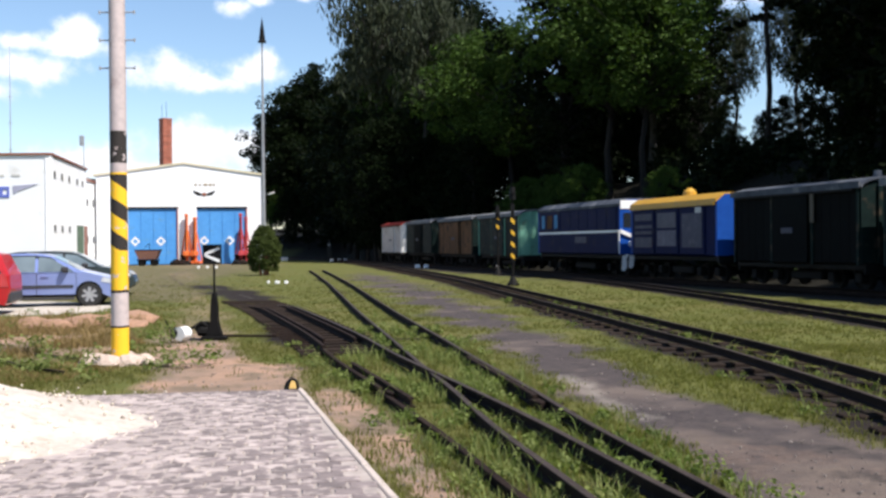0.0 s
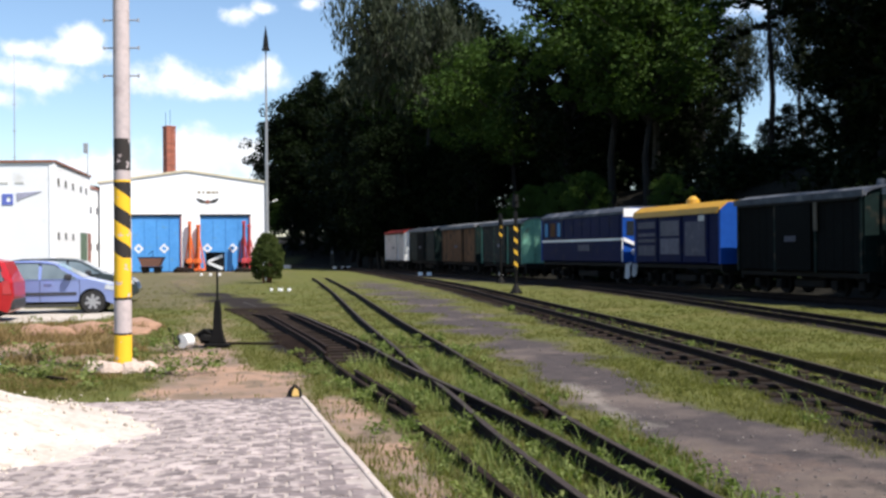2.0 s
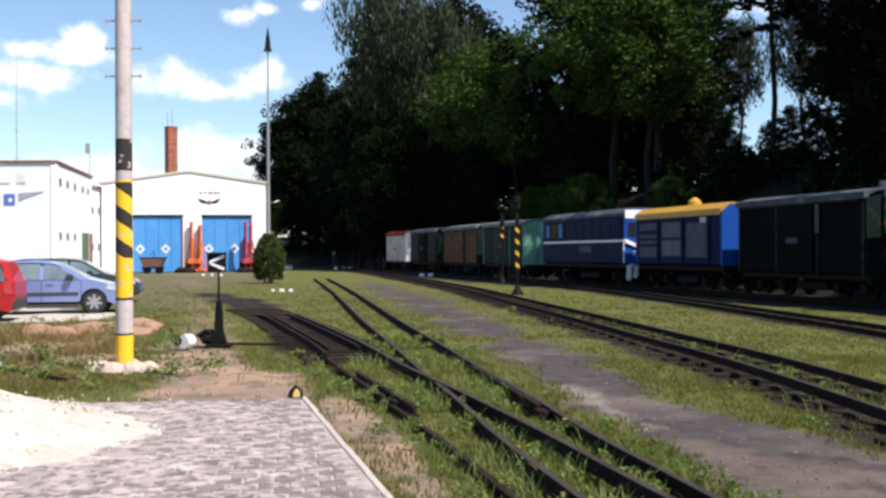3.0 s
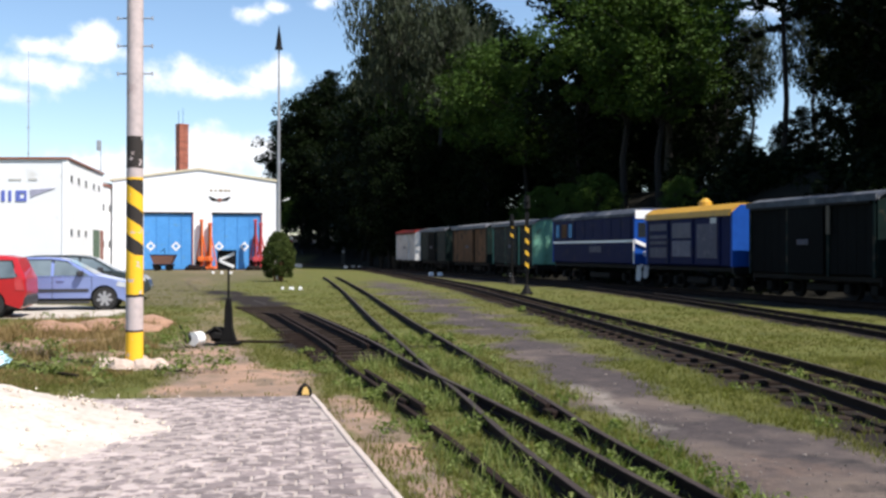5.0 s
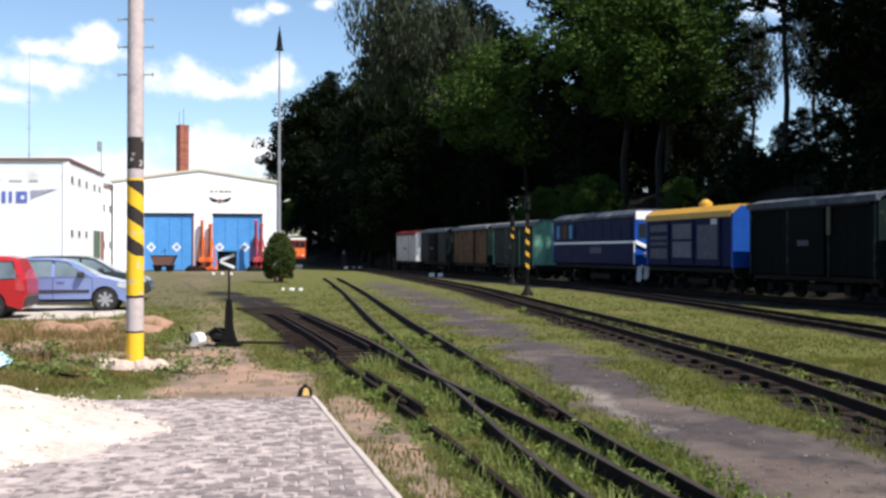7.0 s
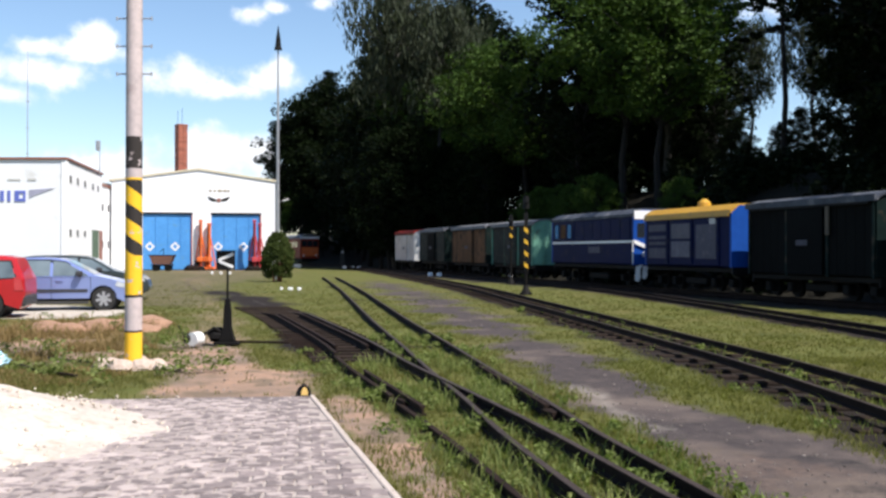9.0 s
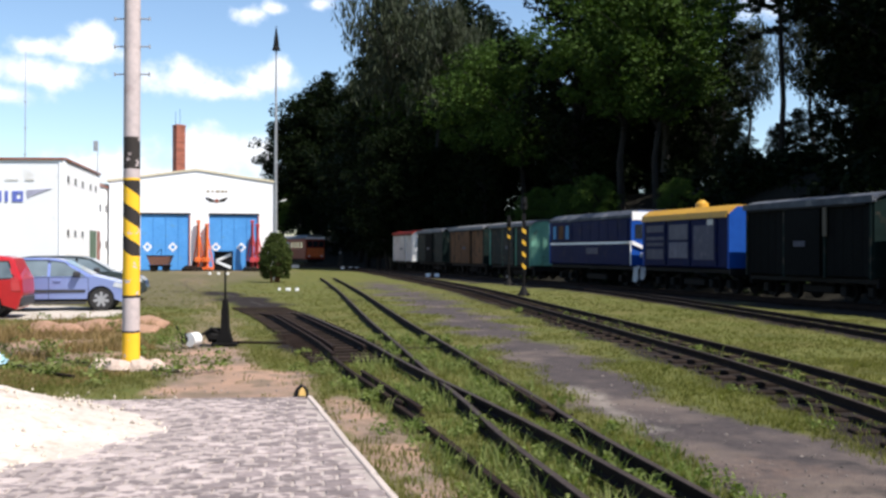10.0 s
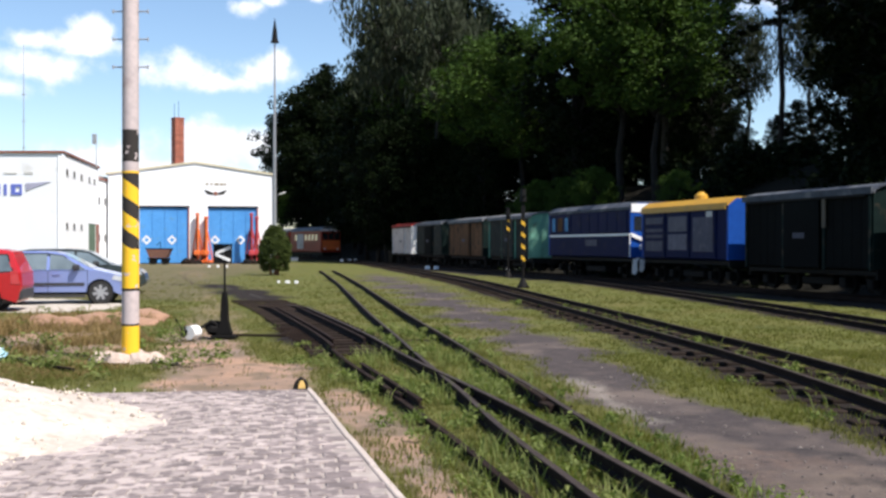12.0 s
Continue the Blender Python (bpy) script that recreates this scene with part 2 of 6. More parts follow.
# ---- the plan of the yard: each line as (x, y) ----
TRACK_A = [(1.85, 3.0), (1.22, 6.3), (0.80, 8.5), (0.50, 10.5), (0.08, 13.0), (-0.50, 16.7), (-1.50, 22.9), (-2.94, 32.4), (-4.42, 42.0), (-7.5, 60.6), (-9.2, 70.0)]
TRACK_B = [(1.75, 3.0), (0.92, 6.2), (0.40, 8.4), (-0.18, 10.6), (-1.0, 13.55), (-1.82, 16.9), (-2.85, 20.6), (-4.05, 24.7), (-5.45, 28.9), (-7.9, 36.0), (-11.2, 45.0), (-15.2, 60.0), (-19.7, 89.5)]
TRACK_D = [(4.4, 3.0), (4.42, 8.0), (4.22, 13.3), (3.72, 18.0), (3.28, 22.0), (2.30, 30.0), (0.55, 44.0), (-3.5, 67.0), (-7.4, 87.0), (-12.4, 110.0), (-18.2, 122.0), (-27.0, 140.0), (-40.0, 160.0)]
TRACK_E = [(8.7, 3.0), (8.75, 12.0), (8.55, 20.0), (8.15, 25.5), (7.60, 31.6), (6.45, 41.5), (3.6, 56.0), (-0.6, 72.0), (-7.4, 95.0)]
SIDE, ALONG, ACROSS = Vector((9.5, 35.5, 0)), Vector((-0.281, 0.960, 0)), Vector((0.960, 0.281, 0))
TRAIN_YAW = math.degrees(math.atan2(0.281, 0.960))
TRACK_F = [tuple((SIDE + ALONG * s + ACROSS * 1.1)[:2]) for s in (-34, -20, 0, 20, 40, 54)]
CINDER = [(-5.0, 55.0), (-4.2, 50.0), (-1.9, 35.4), (0.32, 20.3), (1.2, 12.7), (1.55, 10.2), (1.68, 8.5), (1.95, 6.8), (2.2, 2.0), (6.0, 2.0), (4.6, 6.0), (3.5, 8.2), (3.05, 9.3), (2.56, 11.1), (2.0, 17.1), (0.95, 25.6), (-0.45, 37.3), (-4.0, 56.0)]
SAND = [(-26, 90), (-14, 60), (-8.9, 36), (-6.6, 25), (-5.2, 18.0), (-4.0, 14.4), (-3.1, 11.0), (-1.5, 11.2), (-2.15, 13.6), (-3.1, 15.4), (-4.2, 20.0), (-5.6, 26.0), (-10.0, 42.0), (-17.0, 60.0), (-18, 90)]
VERGE = [(-1.5, 11.2), (-0.25, 6.4), (0.4, 3.0), (1.0, 3.0), (0.30, 6.3), (-0.35, 9.0), (-1.0, 11.2), (-1.3, 11.8)]
SWITCH_BED = [(-5.5, 29.0), (-3.0, 17.2), (-1.7, 15.2), (-0.9, 15.2), (-1.7, 18.5), (-4.0, 27.0), (-5.2, 32.0), (-9.0, 42.0), (-11.0, 42)]
FORECOURT = [(-38, 92), (-38, 34), (-17, 29.5), (-7.2, 29.8), (-7.0, 33), (-10.5, 50), (-13.0, 90)]
PARKING = [(-40, 34), (-40, 22.5), (-16, 23.0), (-9.0, 25.0), (-8.9, 28.6), (-20, 36)]
RED_SOIL = [(-9.8, 24.0), (-7.2, 23.4), (-6.0, 19.5), (-5.3, 16.0), (-5.6, 14.5), (-7.6, 15.8), (-9.8, 20.0)]
DUST = [(1.25, 12.6), (1.45, 10.6), (1.72, 9.3), (2.05, 9.3), (1.95, 10.4), (1.55, 12.4)]
SOIL = [(1.75, 9.0), (1.95, 7.2), (2.3, 5.0), (4.6, 5.0), (3.1, 7.6), (2.3, 8.9)]
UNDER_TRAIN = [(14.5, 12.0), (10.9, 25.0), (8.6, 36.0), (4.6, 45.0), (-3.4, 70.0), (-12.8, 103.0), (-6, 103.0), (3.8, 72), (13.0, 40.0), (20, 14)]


def polygon_distance(px, py, poly):
    """Signed distance in metres to a closed outline, less than 0 inside (arrays)."""
    best = np.full(px.shape, 1e9)
    inside = np.zeros(px.shape, bool)
    for (ax, ay), (bx, by) in zip(poly, poly[1:] + poly[:1]):
        dx, dy = bx - ax, by - ay
        t = np.clip(((px - ax) * dx + (py - ay) * dy) / (dx * dx + dy * dy), 0, 1)
        best = np.minimum(best, np.hypot(px - ax - t * dx, py - ay - t * dy))
        hit = ((ay > py) != (by > py)) & (px < (bx - ax) * (py - ay) / (by - ay + 1e-12) + ax)
        inside ^= hit
    return np.where(inside, -best, best)


def wobble(px, py, scale, seed):
    """Smooth random waves from -1 to 1 (arrays)."""
    r = np.random.RandomState(seed)
    out = np.zeros(px.shape)
    for k in range(7):
        a, f, p = r.uniform(0, 6.28), scale * r.uniform(0.5, 2.2), r.uniform(0, 6.28)
        out += np.sin((px * math.cos(a) + py * math.sin(a)) * f + p)
    return out / 4.0


def ground_height(px, py):
    """The yard is level; behind the parked train the bank rises to the wood."""
    off = (px - SIDE.x) * ACROSS.x + (py - SIDE.y) * ACROSS.y
    t = np.clip((off - 4.0) / 11.0, 0, 1)
    bank = 6.0 * t * t * (3 - 2 * t)
    far = np.clip((py - 128 + (px + 20) * 0.35) / 25.0, 0, 1) * np.clip((px + 75) / 20, 0, 1)
    z = np.maximum(bank, 3.0 * far * far)
    return z + 0.018 * wobble(px, py, 2.2, 3) - 0.02


def zone(px, py, poly, soft, seed, rag=1.0):
    d = polygon_distance(px, py, poly)
    grow = soft * np.clip(py / 14.0, 0.6, 3.0)
    return np.clip(0.5 - (d + rag * grow * (wobble(px, py, 1.9, seed) + 0.35 * wobble(px, py, 5.0, seed + 50) * np.clip(30 / np.maximum(py, 1) - 1, 0, 1))) / (2 * grow), 0, 1)


def near_line(x, y, points, width):
    """How near each place is to a line: 1 on it, 0 beyond width."""
    best = np.full(x.shape, 1e9)
    pts = spline(points, 1.0)
    for p, q in zip(pts, pts[1:]):
        d = q - p
        t = np.clip(((x - p.x) * d.x + (y - p.y) * d.y) / d.length_squared, 0, 1)
        best = np.minimum(best, np.hypot(x - p.x - t * d.x, y - p.y - t * d.y))
    return np.clip(1 - best / width, 0, 1), best


def oil_and_shade(px, py):
    """Oily switch ballast, and shade painted black on the lines' low side and siding."""
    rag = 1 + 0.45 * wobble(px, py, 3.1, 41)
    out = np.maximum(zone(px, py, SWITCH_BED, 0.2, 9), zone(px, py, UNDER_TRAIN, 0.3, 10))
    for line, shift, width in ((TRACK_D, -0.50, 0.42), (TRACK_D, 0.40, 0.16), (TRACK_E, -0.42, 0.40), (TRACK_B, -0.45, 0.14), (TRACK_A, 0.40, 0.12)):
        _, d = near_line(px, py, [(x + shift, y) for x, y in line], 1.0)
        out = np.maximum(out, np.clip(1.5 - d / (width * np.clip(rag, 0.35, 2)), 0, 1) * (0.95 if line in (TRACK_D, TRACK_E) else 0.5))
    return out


def zones(px, py):
    out = dict(cinder=zone(px, py, CINDER, 0.30, 5), sand=zone(px, py, SAND, 0.28, 6) * np.clip(1.0 - (py - 14.5) / 13.0, 0.42, 1), pale=zone(px, py, PARKING, 0.15, 7))
    out["pale"] = np.maximum(out["pale"], zone(px, py, DUST, 0.25, 13) * 0.36)
    out["cinder"] = np.maximum.reduce([out["cinder"], zone(px, py, FORECOURT, 0.5, 18) * 0.42])
    out["oil_shade"] = oil_and_shade(px, py)
    out["sand"] = np.maximum.reduce([out["sand"], zone(px, py, VERGE, 0.14, 11) * 0.85, zone(px, py, SOIL, 0.35, 14) * 0.32, zone(px, py, FORECOURT, 0.5, 8) * 0.30, zone(px, py, RED_SOIL, 0.35, 12) * 0.75])
    return out


def steps(marks):
    """Coordinates from runs of (start, end, step)."""
    out = []
    for a, b, s in marks:
        out += list(np.arange(a, b - 1e-6, s))
    return np.array(out + [marks[-1][1]])


def ground_material():
    m = bpy.data.materials.new("yard ground")
    m.use_nodes = True
    nt = m.node_tree
    N, L = nt.nodes.new, nt.links.new
    bsdf = nt.nodes["Principled BSDF"]
    bsdf.inputs["Roughness"].default_value = 0.95
    bsdf.inputs["Specular IOR Level"].default_value = 0.15
    co = N("ShaderNodeTexCoord").outputs["Object"]

    def tex(scale, detail=6, rough=0.6):
        n = N("ShaderNodeTexNoise")
        n.inputs["Scale"].default_value, n.inputs["Detail"].default_value, n.inputs["Roughness"].default_value = scale, detail, rough
        L(co, n.inputs["Vector"])
        return n.outputs["Fac"]

    def ramp(fac, lo, hi):
        n = N("ShaderNodeMapRange")
        n.inputs["From Min"].default_value, n.inputs["From Max"].default_value = lo, hi
        L(fac, n.inputs["Value"])
        return n.outputs[0]

    def mixed(fac, a, b):
        n = N("ShaderNodeMix")
        n.data_type = "RGBA"
        L(fac, n.inputs["Factor"])
        for k, v in (("A", a), ("B", b)):
            if isinstance(v, tuple):
                n.inputs[k].default_value = (*v, 1)
            else:
                L(v, n.inputs[k])
        return n.outputs["Result"]

    def layer(name, base, over, lo=0.22, hi=0.78):
        at = N("ShaderNodeAttribute")
        at.attribute_name = name
        add = N("ShaderNodeMath")
        add.operation = "MULTIPLY_ADD"
        add.inputs[1].default_value = 0.45
        L(edge, add.inputs[0])
        L(at.outputs["Fac"], add.inputs[2])
        return mixed(ramp(add.outputs[0], lo + 0.22, hi + 0.22), base, over)

    fine, mid, wide, edge = tex(38, 6), tex(5, 6), tex(0.5, 4), tex(7, 5)
    turf = mixed(ramp(mid, 0.35, 0.65), (0.080, 0.092, 0.022), (0.112, 0.114, 0.032))
    turf = mixed(ramp(wide, 0.45, 0.7), turf, (0.115, 0.102, 0.034))
    turf = mixed(ramp(fine, 0.58, 0.80), turf, (0.066, 0.072, 0.020))
    cinder = mixed(ramp(mid, 0.3, 0.7), (0.045, 0.038, 0.040), (0.075, 0.062, 0.060))
    cinder = mixed(ramp(wide, 0.50, 0.62), cinder, (0.125, 0.10, 0.088))
    cinder = mixed(ramp(fine, 0.58, 0.75), cinder, (0.15, 0.125, 0.11))
    sand = mixed(ramp(mid, 0.3, 0.7), (0.37, 0.235, 0.165), (0.29, 0.19, 0.135))
    sand = mixed(ramp(wide, 0.4, 0.6), sand, (0.19, 0.145, 0.115))
    sand = mixed(ramp(fine, 0.6, 0.75), sand, (0.42, 0.32, 0.25))
    blot, spots = tex(1.5, 5), tex(0.9, 5, 0.7)
    sand = mixed(ramp(blot, 0.52, 0.62), sand, (0.17, 0.128, 0.092))
    cinder = mixed(ramp(spots, 0.54, 0.66), cinder, (0.040, 0.035, 0.035))
    turf = mixed(ramp(spots, 0.52, 0.68), turf, (0.062, 0.072, 0.021))
    turf = mixed(ramp(blot, 0.60, 0.72), turf, (0.15, 0.135, 0.055))
    pale = mixed(ramp(mid, 0.3, 0.7), (0.52, 0.47, 0.41), (0.40, 0.36, 0.31))
    col = layer("cinder", turf, cinder)
    col = layer("sand", col, sand)
    col = layer("pale", col, pale)
    # one black for oily ballast and for shade by rails and parked train
    col = layer("oil_shade", col, mixed(ramp(mid, 0.3, 0.7), (0.014, 0.011, 0.010), (0.026, 0.020, 0.017)))
    # tree shade put into the ground colour as near black
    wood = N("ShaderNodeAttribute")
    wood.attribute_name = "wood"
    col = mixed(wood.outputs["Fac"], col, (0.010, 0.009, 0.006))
    L(col, bsdf.inputs["Base Color"])
    bp = N("ShaderNodeBump")
    bp.inputs["Strength"].default_value, bp.inputs["Distance"].default_value = 0.7, 0.03
    L(fine, bp.inputs["Height"])
    L(bp.outputs[0], bsdf.inputs["Normal"])
    return m


def make_ground():
    xs = steps([(-2200, -400, 300), (-400, -60, 40), (-60, -20, 1.5), (-20, -8, 0.25), (-8, 10, 0.13), (10, 26, 0.5), (26, 80, 3), (80, 400, 40), (400, 2200, 300)])
    ys = steps([(-1500, -300, 200), (-300, -20, 20), (-20, 4, 2), (4, 30, 0.14), (30, 60, 0.35), (60, 108, 0.6), (108, 180, 1.5), (180, 500, 20), (500, 3000, 250)])
    gx, gy = np.meshgrid(xs, ys)
    px, py = gx.ravel(), gy.ravel()
    pz = ground_height(px, py)
    nx, ny = len(xs), len(ys)
    i = (np.arange(ny - 1)[:, None] * nx + np.arange(nx - 1)[None]).ravel()
    faces = np.stack([i, i + 1, i + 1 + nx, i + nx], 1)
    me = bpy.data.meshes.new("ground")
    me.from_pydata(np.stack([px, py, pz], 1).tolist(), [], faces.tolist())
    # where the ground is blackened for shade: bank, far end, behind the train
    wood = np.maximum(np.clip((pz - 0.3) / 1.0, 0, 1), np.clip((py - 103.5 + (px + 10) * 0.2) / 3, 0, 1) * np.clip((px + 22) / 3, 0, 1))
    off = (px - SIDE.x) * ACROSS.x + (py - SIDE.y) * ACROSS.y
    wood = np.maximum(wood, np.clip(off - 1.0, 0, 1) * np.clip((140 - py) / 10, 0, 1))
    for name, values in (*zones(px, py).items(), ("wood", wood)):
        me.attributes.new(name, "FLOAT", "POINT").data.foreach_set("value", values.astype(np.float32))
    me.materials.append(ground_material())
    me.shade_smooth()
    tagged(new("ground", me), "grassy railway yard ground with cinder and sand paths", "ground", kind="structure")


make_ground()

# ---- tracks ----
GAUGE, RAIL_H, RAIL_Z = 0.80, 0.105, 0.022
PROFILE = [(-0.05, 0), (0.05, 0), (0.05, 0.012), (0.010, 0.024), (0.010, 0.078), (0.028, 0.084), (0.028, 0.102), (0.02, 0.105), (-0.02, 0.105), (-0.028, 0.102), (-0.028, 0.084), (-0.010, 0.078), (-0.010, 0.024), (-0.05, 0.012)]


def sweep(points, offset, lift=RAIL_Z, a=0.0, b=1e9, sunk=1e9):
    """A rail beside the line through points, between a and b metres along it."""
    verts, faces, along, n = [], [], 0.0, len(PROFILE)
    rows = 0
    for i, p in enumerate(points):
        if i:
            along += (p - points[i - 1]).length
        if not a <= along <= b:
            continue
        d = (points[min(i + 1, len(points) - 1)] - points[max(i - 1, 0)]).normalized()
        side = Vector((d.y, -d.x, 0))
        verts += [tuple(p + side * (offset + u) + Vector((0, 0, lift - 0.16 * min(1, max(0, along - sunk) / 4) + v))) for u, v in PROFILE]
        rows += 1
    for r in range(rows - 1):
        for k in range(n):
            q, w = r * n + k, r * n + (k + 1) % n
            faces.append((q, w, w + n, q + n))
    faces += [tuple(range(n))[::-1], tuple(range((rows - 1) * n, rows * n))]
    return verts, [], faces


def sleeper_mesh():
    bm = boxed(-0.75, 0.75, -0.10, 0.10, -0.10, 0.0, bevel=0.012)
    me = bpy.data.meshes.new("sleeper")
    bm.to_mesh(me)
    bm.free()
    me.materials.append(MAT["sleeper"])
    return me


SLEEPER = sleeper_mesh()


def track(points, label, sleepers=(0, 1e9), start=0.0, sides=(-1, 1), high=0.022, every=0.68, lift=RAIL_Z, sunk=1e9):
    line = spline(points)
    t = thing("railway_track", Matrix(), label, "railway track", "yard tracks", "structure")
    for s in sides:
        ob = part("rail", sweep(line, s * GAUGE / 2, lift, a=start, sunk=sunk), "rust", t)
        ob.data.materials.append(MAT["railtop"])
        for f in ob.data.polygons:
            if f.index % len(PROFILE) in (7, 6, 8):
                f.material_index = 1
    along, want, count = 0.0, sleepers[0], 0
    for p, q in zip(line, line[1:]):
        d = q - p
        while want <= along + d.length and want < sleepers[1] and count < 150:
            at = p + d * ((want - along) / d.length)
            ob = new("sleeper", SLEEPER)
            ob.parent = t
            ob.matrix_basis = pose(at.x, at.y, high + random.uniform(-0.008, 0.004), 0, 0, math.degrees(math.atan2(d.y, d.x)) - 90 + random.uniform(-2, 2))
            want += every
            count += 1
        along += d.length
    return t


track(TRACK_A, "rusty narrow-gauge track overgrown with weeds", (2, 66), high=-0.03, lift=0.012, sunk=58)
track(TRACK_B, "rusty switch track bending towards the engine shed", (12.5, 28), sides=(1,), high=0.03, every=0.52, lift=0.03, sunk=22)
track(TRACK_D, "rusty main track on low sleepers in grass", (3, 100), high=0.012, lift=0.07)
track(TRACK_E, "rusty overgrown siding in short grass", (3, 60), high=-0.01, lift=-0.005)
track([(1.80, 2.95), (2.6, -1.5), (3.7, -7.0), (5.4, -16.0)], "rusty narrow-gauge track running past the paving", high=-0.05, lift=-0.02)
track([(4.4, 2.95), (4.3, -4.0), (4.9, -16.0)], "rusty track running past the paving", high=-0.015, lift=0.05)
track([(8.7, 2.95), (8.6, -4.0), (8.6, -16.0)], "rusty overgrown siding in short grass", high=-0.035, lift=0.03)
track(TRACK_F, "shaded siding under the parked wagons", (0, 90), high=0.014)


def guard_rails():
    g = thing("guard_rails", Matrix(), "short rusty check rails beside the running rails", "check rail", kind="structure")
    part("rail", sweep(spline(TRACK_A), GAUGE / 2 - 0.085, a=7.0, b=10.8), "rust", g)
    part("rail", sweep(spline(TRACK_B), -GAUGE / 2 + 0.085, a=7.0, b=10.6), "rust", g)
    for lift, a, b in ((-0.055, 0.0, 8.6), (-0.02, 8.0, 13.0), (0.03, 12.4, 60.0)):
        part("rail", sweep(spline(TRACK_B), -GAUGE / 2, lift, a=a, b=b, sunk=22), "rust", g)
    for off in (GAUGE / 2 - 0.15, -GAUGE / 2 + 0.15):
        part("rail", sweep(spline(TRACK_B), off, a=13.3, b=22.5), "rust", g)
    bm = B()
    for x, y, yaw in ((0.93, 9.9, 20), (-0.53, 10.6, 22), (1.10, 9.3, 20)):
        box(bm, -0.06, 0.06, -0.12, 0.12, 0, 0.09, 0.01, pose(x, y, 0.0, 0, 0, yaw))
    part("spacer_block", bm, "rust", g)
    bm = B()
    for k in range(9):
        p = -3.2 + k * 0.13, 19.4 - k * 0.42
        box(bm, -0.25, 0.25, -0.03, 0.03, 0.03, 0.055, 0.004, pose(*p, 0, 0, 0, 20))
    part("slide_plate", bm, "rust", g)


guard_rails()


def bank_edge_line():
    # rail section added only to draw the dark line along the bank's edge
    t = thing("old_rail", Matrix(), "dark rail-shaped strip added for the dark edge of the grass bank", "rail", kind="structure")
    part("rail", sweep(spline([(-7.4, 15.9), (-6.7, 15.0), (-5.7, 13.7), (-4.85, 12.95)], 0.3), 0.0, -0.06), "rust", t)


bank_edge_line()

# ---- engine shed ----


def wall_with_openings(bm, u0, u1, z1, openings, y0, y1, top=None, peak=None):
    """A wall along x from u0 to u1 with openings (a, b, bottom, top); top(x) may give a sloping head."""
    top = top or (lambda x: z1)
    cuts = sorted({u0, u1, *[v for o in openings for v in o[:2]], peak if peak is not None else u0})
    levels = sorted({0.0, *[v for o in openings for v in o[2:]]})
    for a, b in zip(cuts, cuts[1:]):
        here = [o for o in openings if o[0] <= a and b <= o[1]]
        spans = [(p, p, q, q) for p, q in zip(levels, levels[1:]) if not any(o[2] <= p and q <= o[3] for o in here)]
        spans.append((levels[-1], levels[-1], top(a), top(b)))
        for za, zb, ta, tb in spans:
            v = [bm.verts.new(p) for p in ((a, y0, za), (b, y0, zb), (b, y0, tb), (a, y0, ta), (a, y1, za), (b, y1, zb), (b, y1, tb), (a, y1, ta))]
            for f in ((0, 1, 2, 3), (5, 4, 7, 6), (4, 0, 3, 7), (1, 5, 6, 2), (3, 2, 6, 7), (4, 5, 1, 0)):
                bm.faces.new([v[i] for i in f])
    bmesh.ops.remove_doubles(bm, verts=bm.verts, dist=0.0005)
    return bm


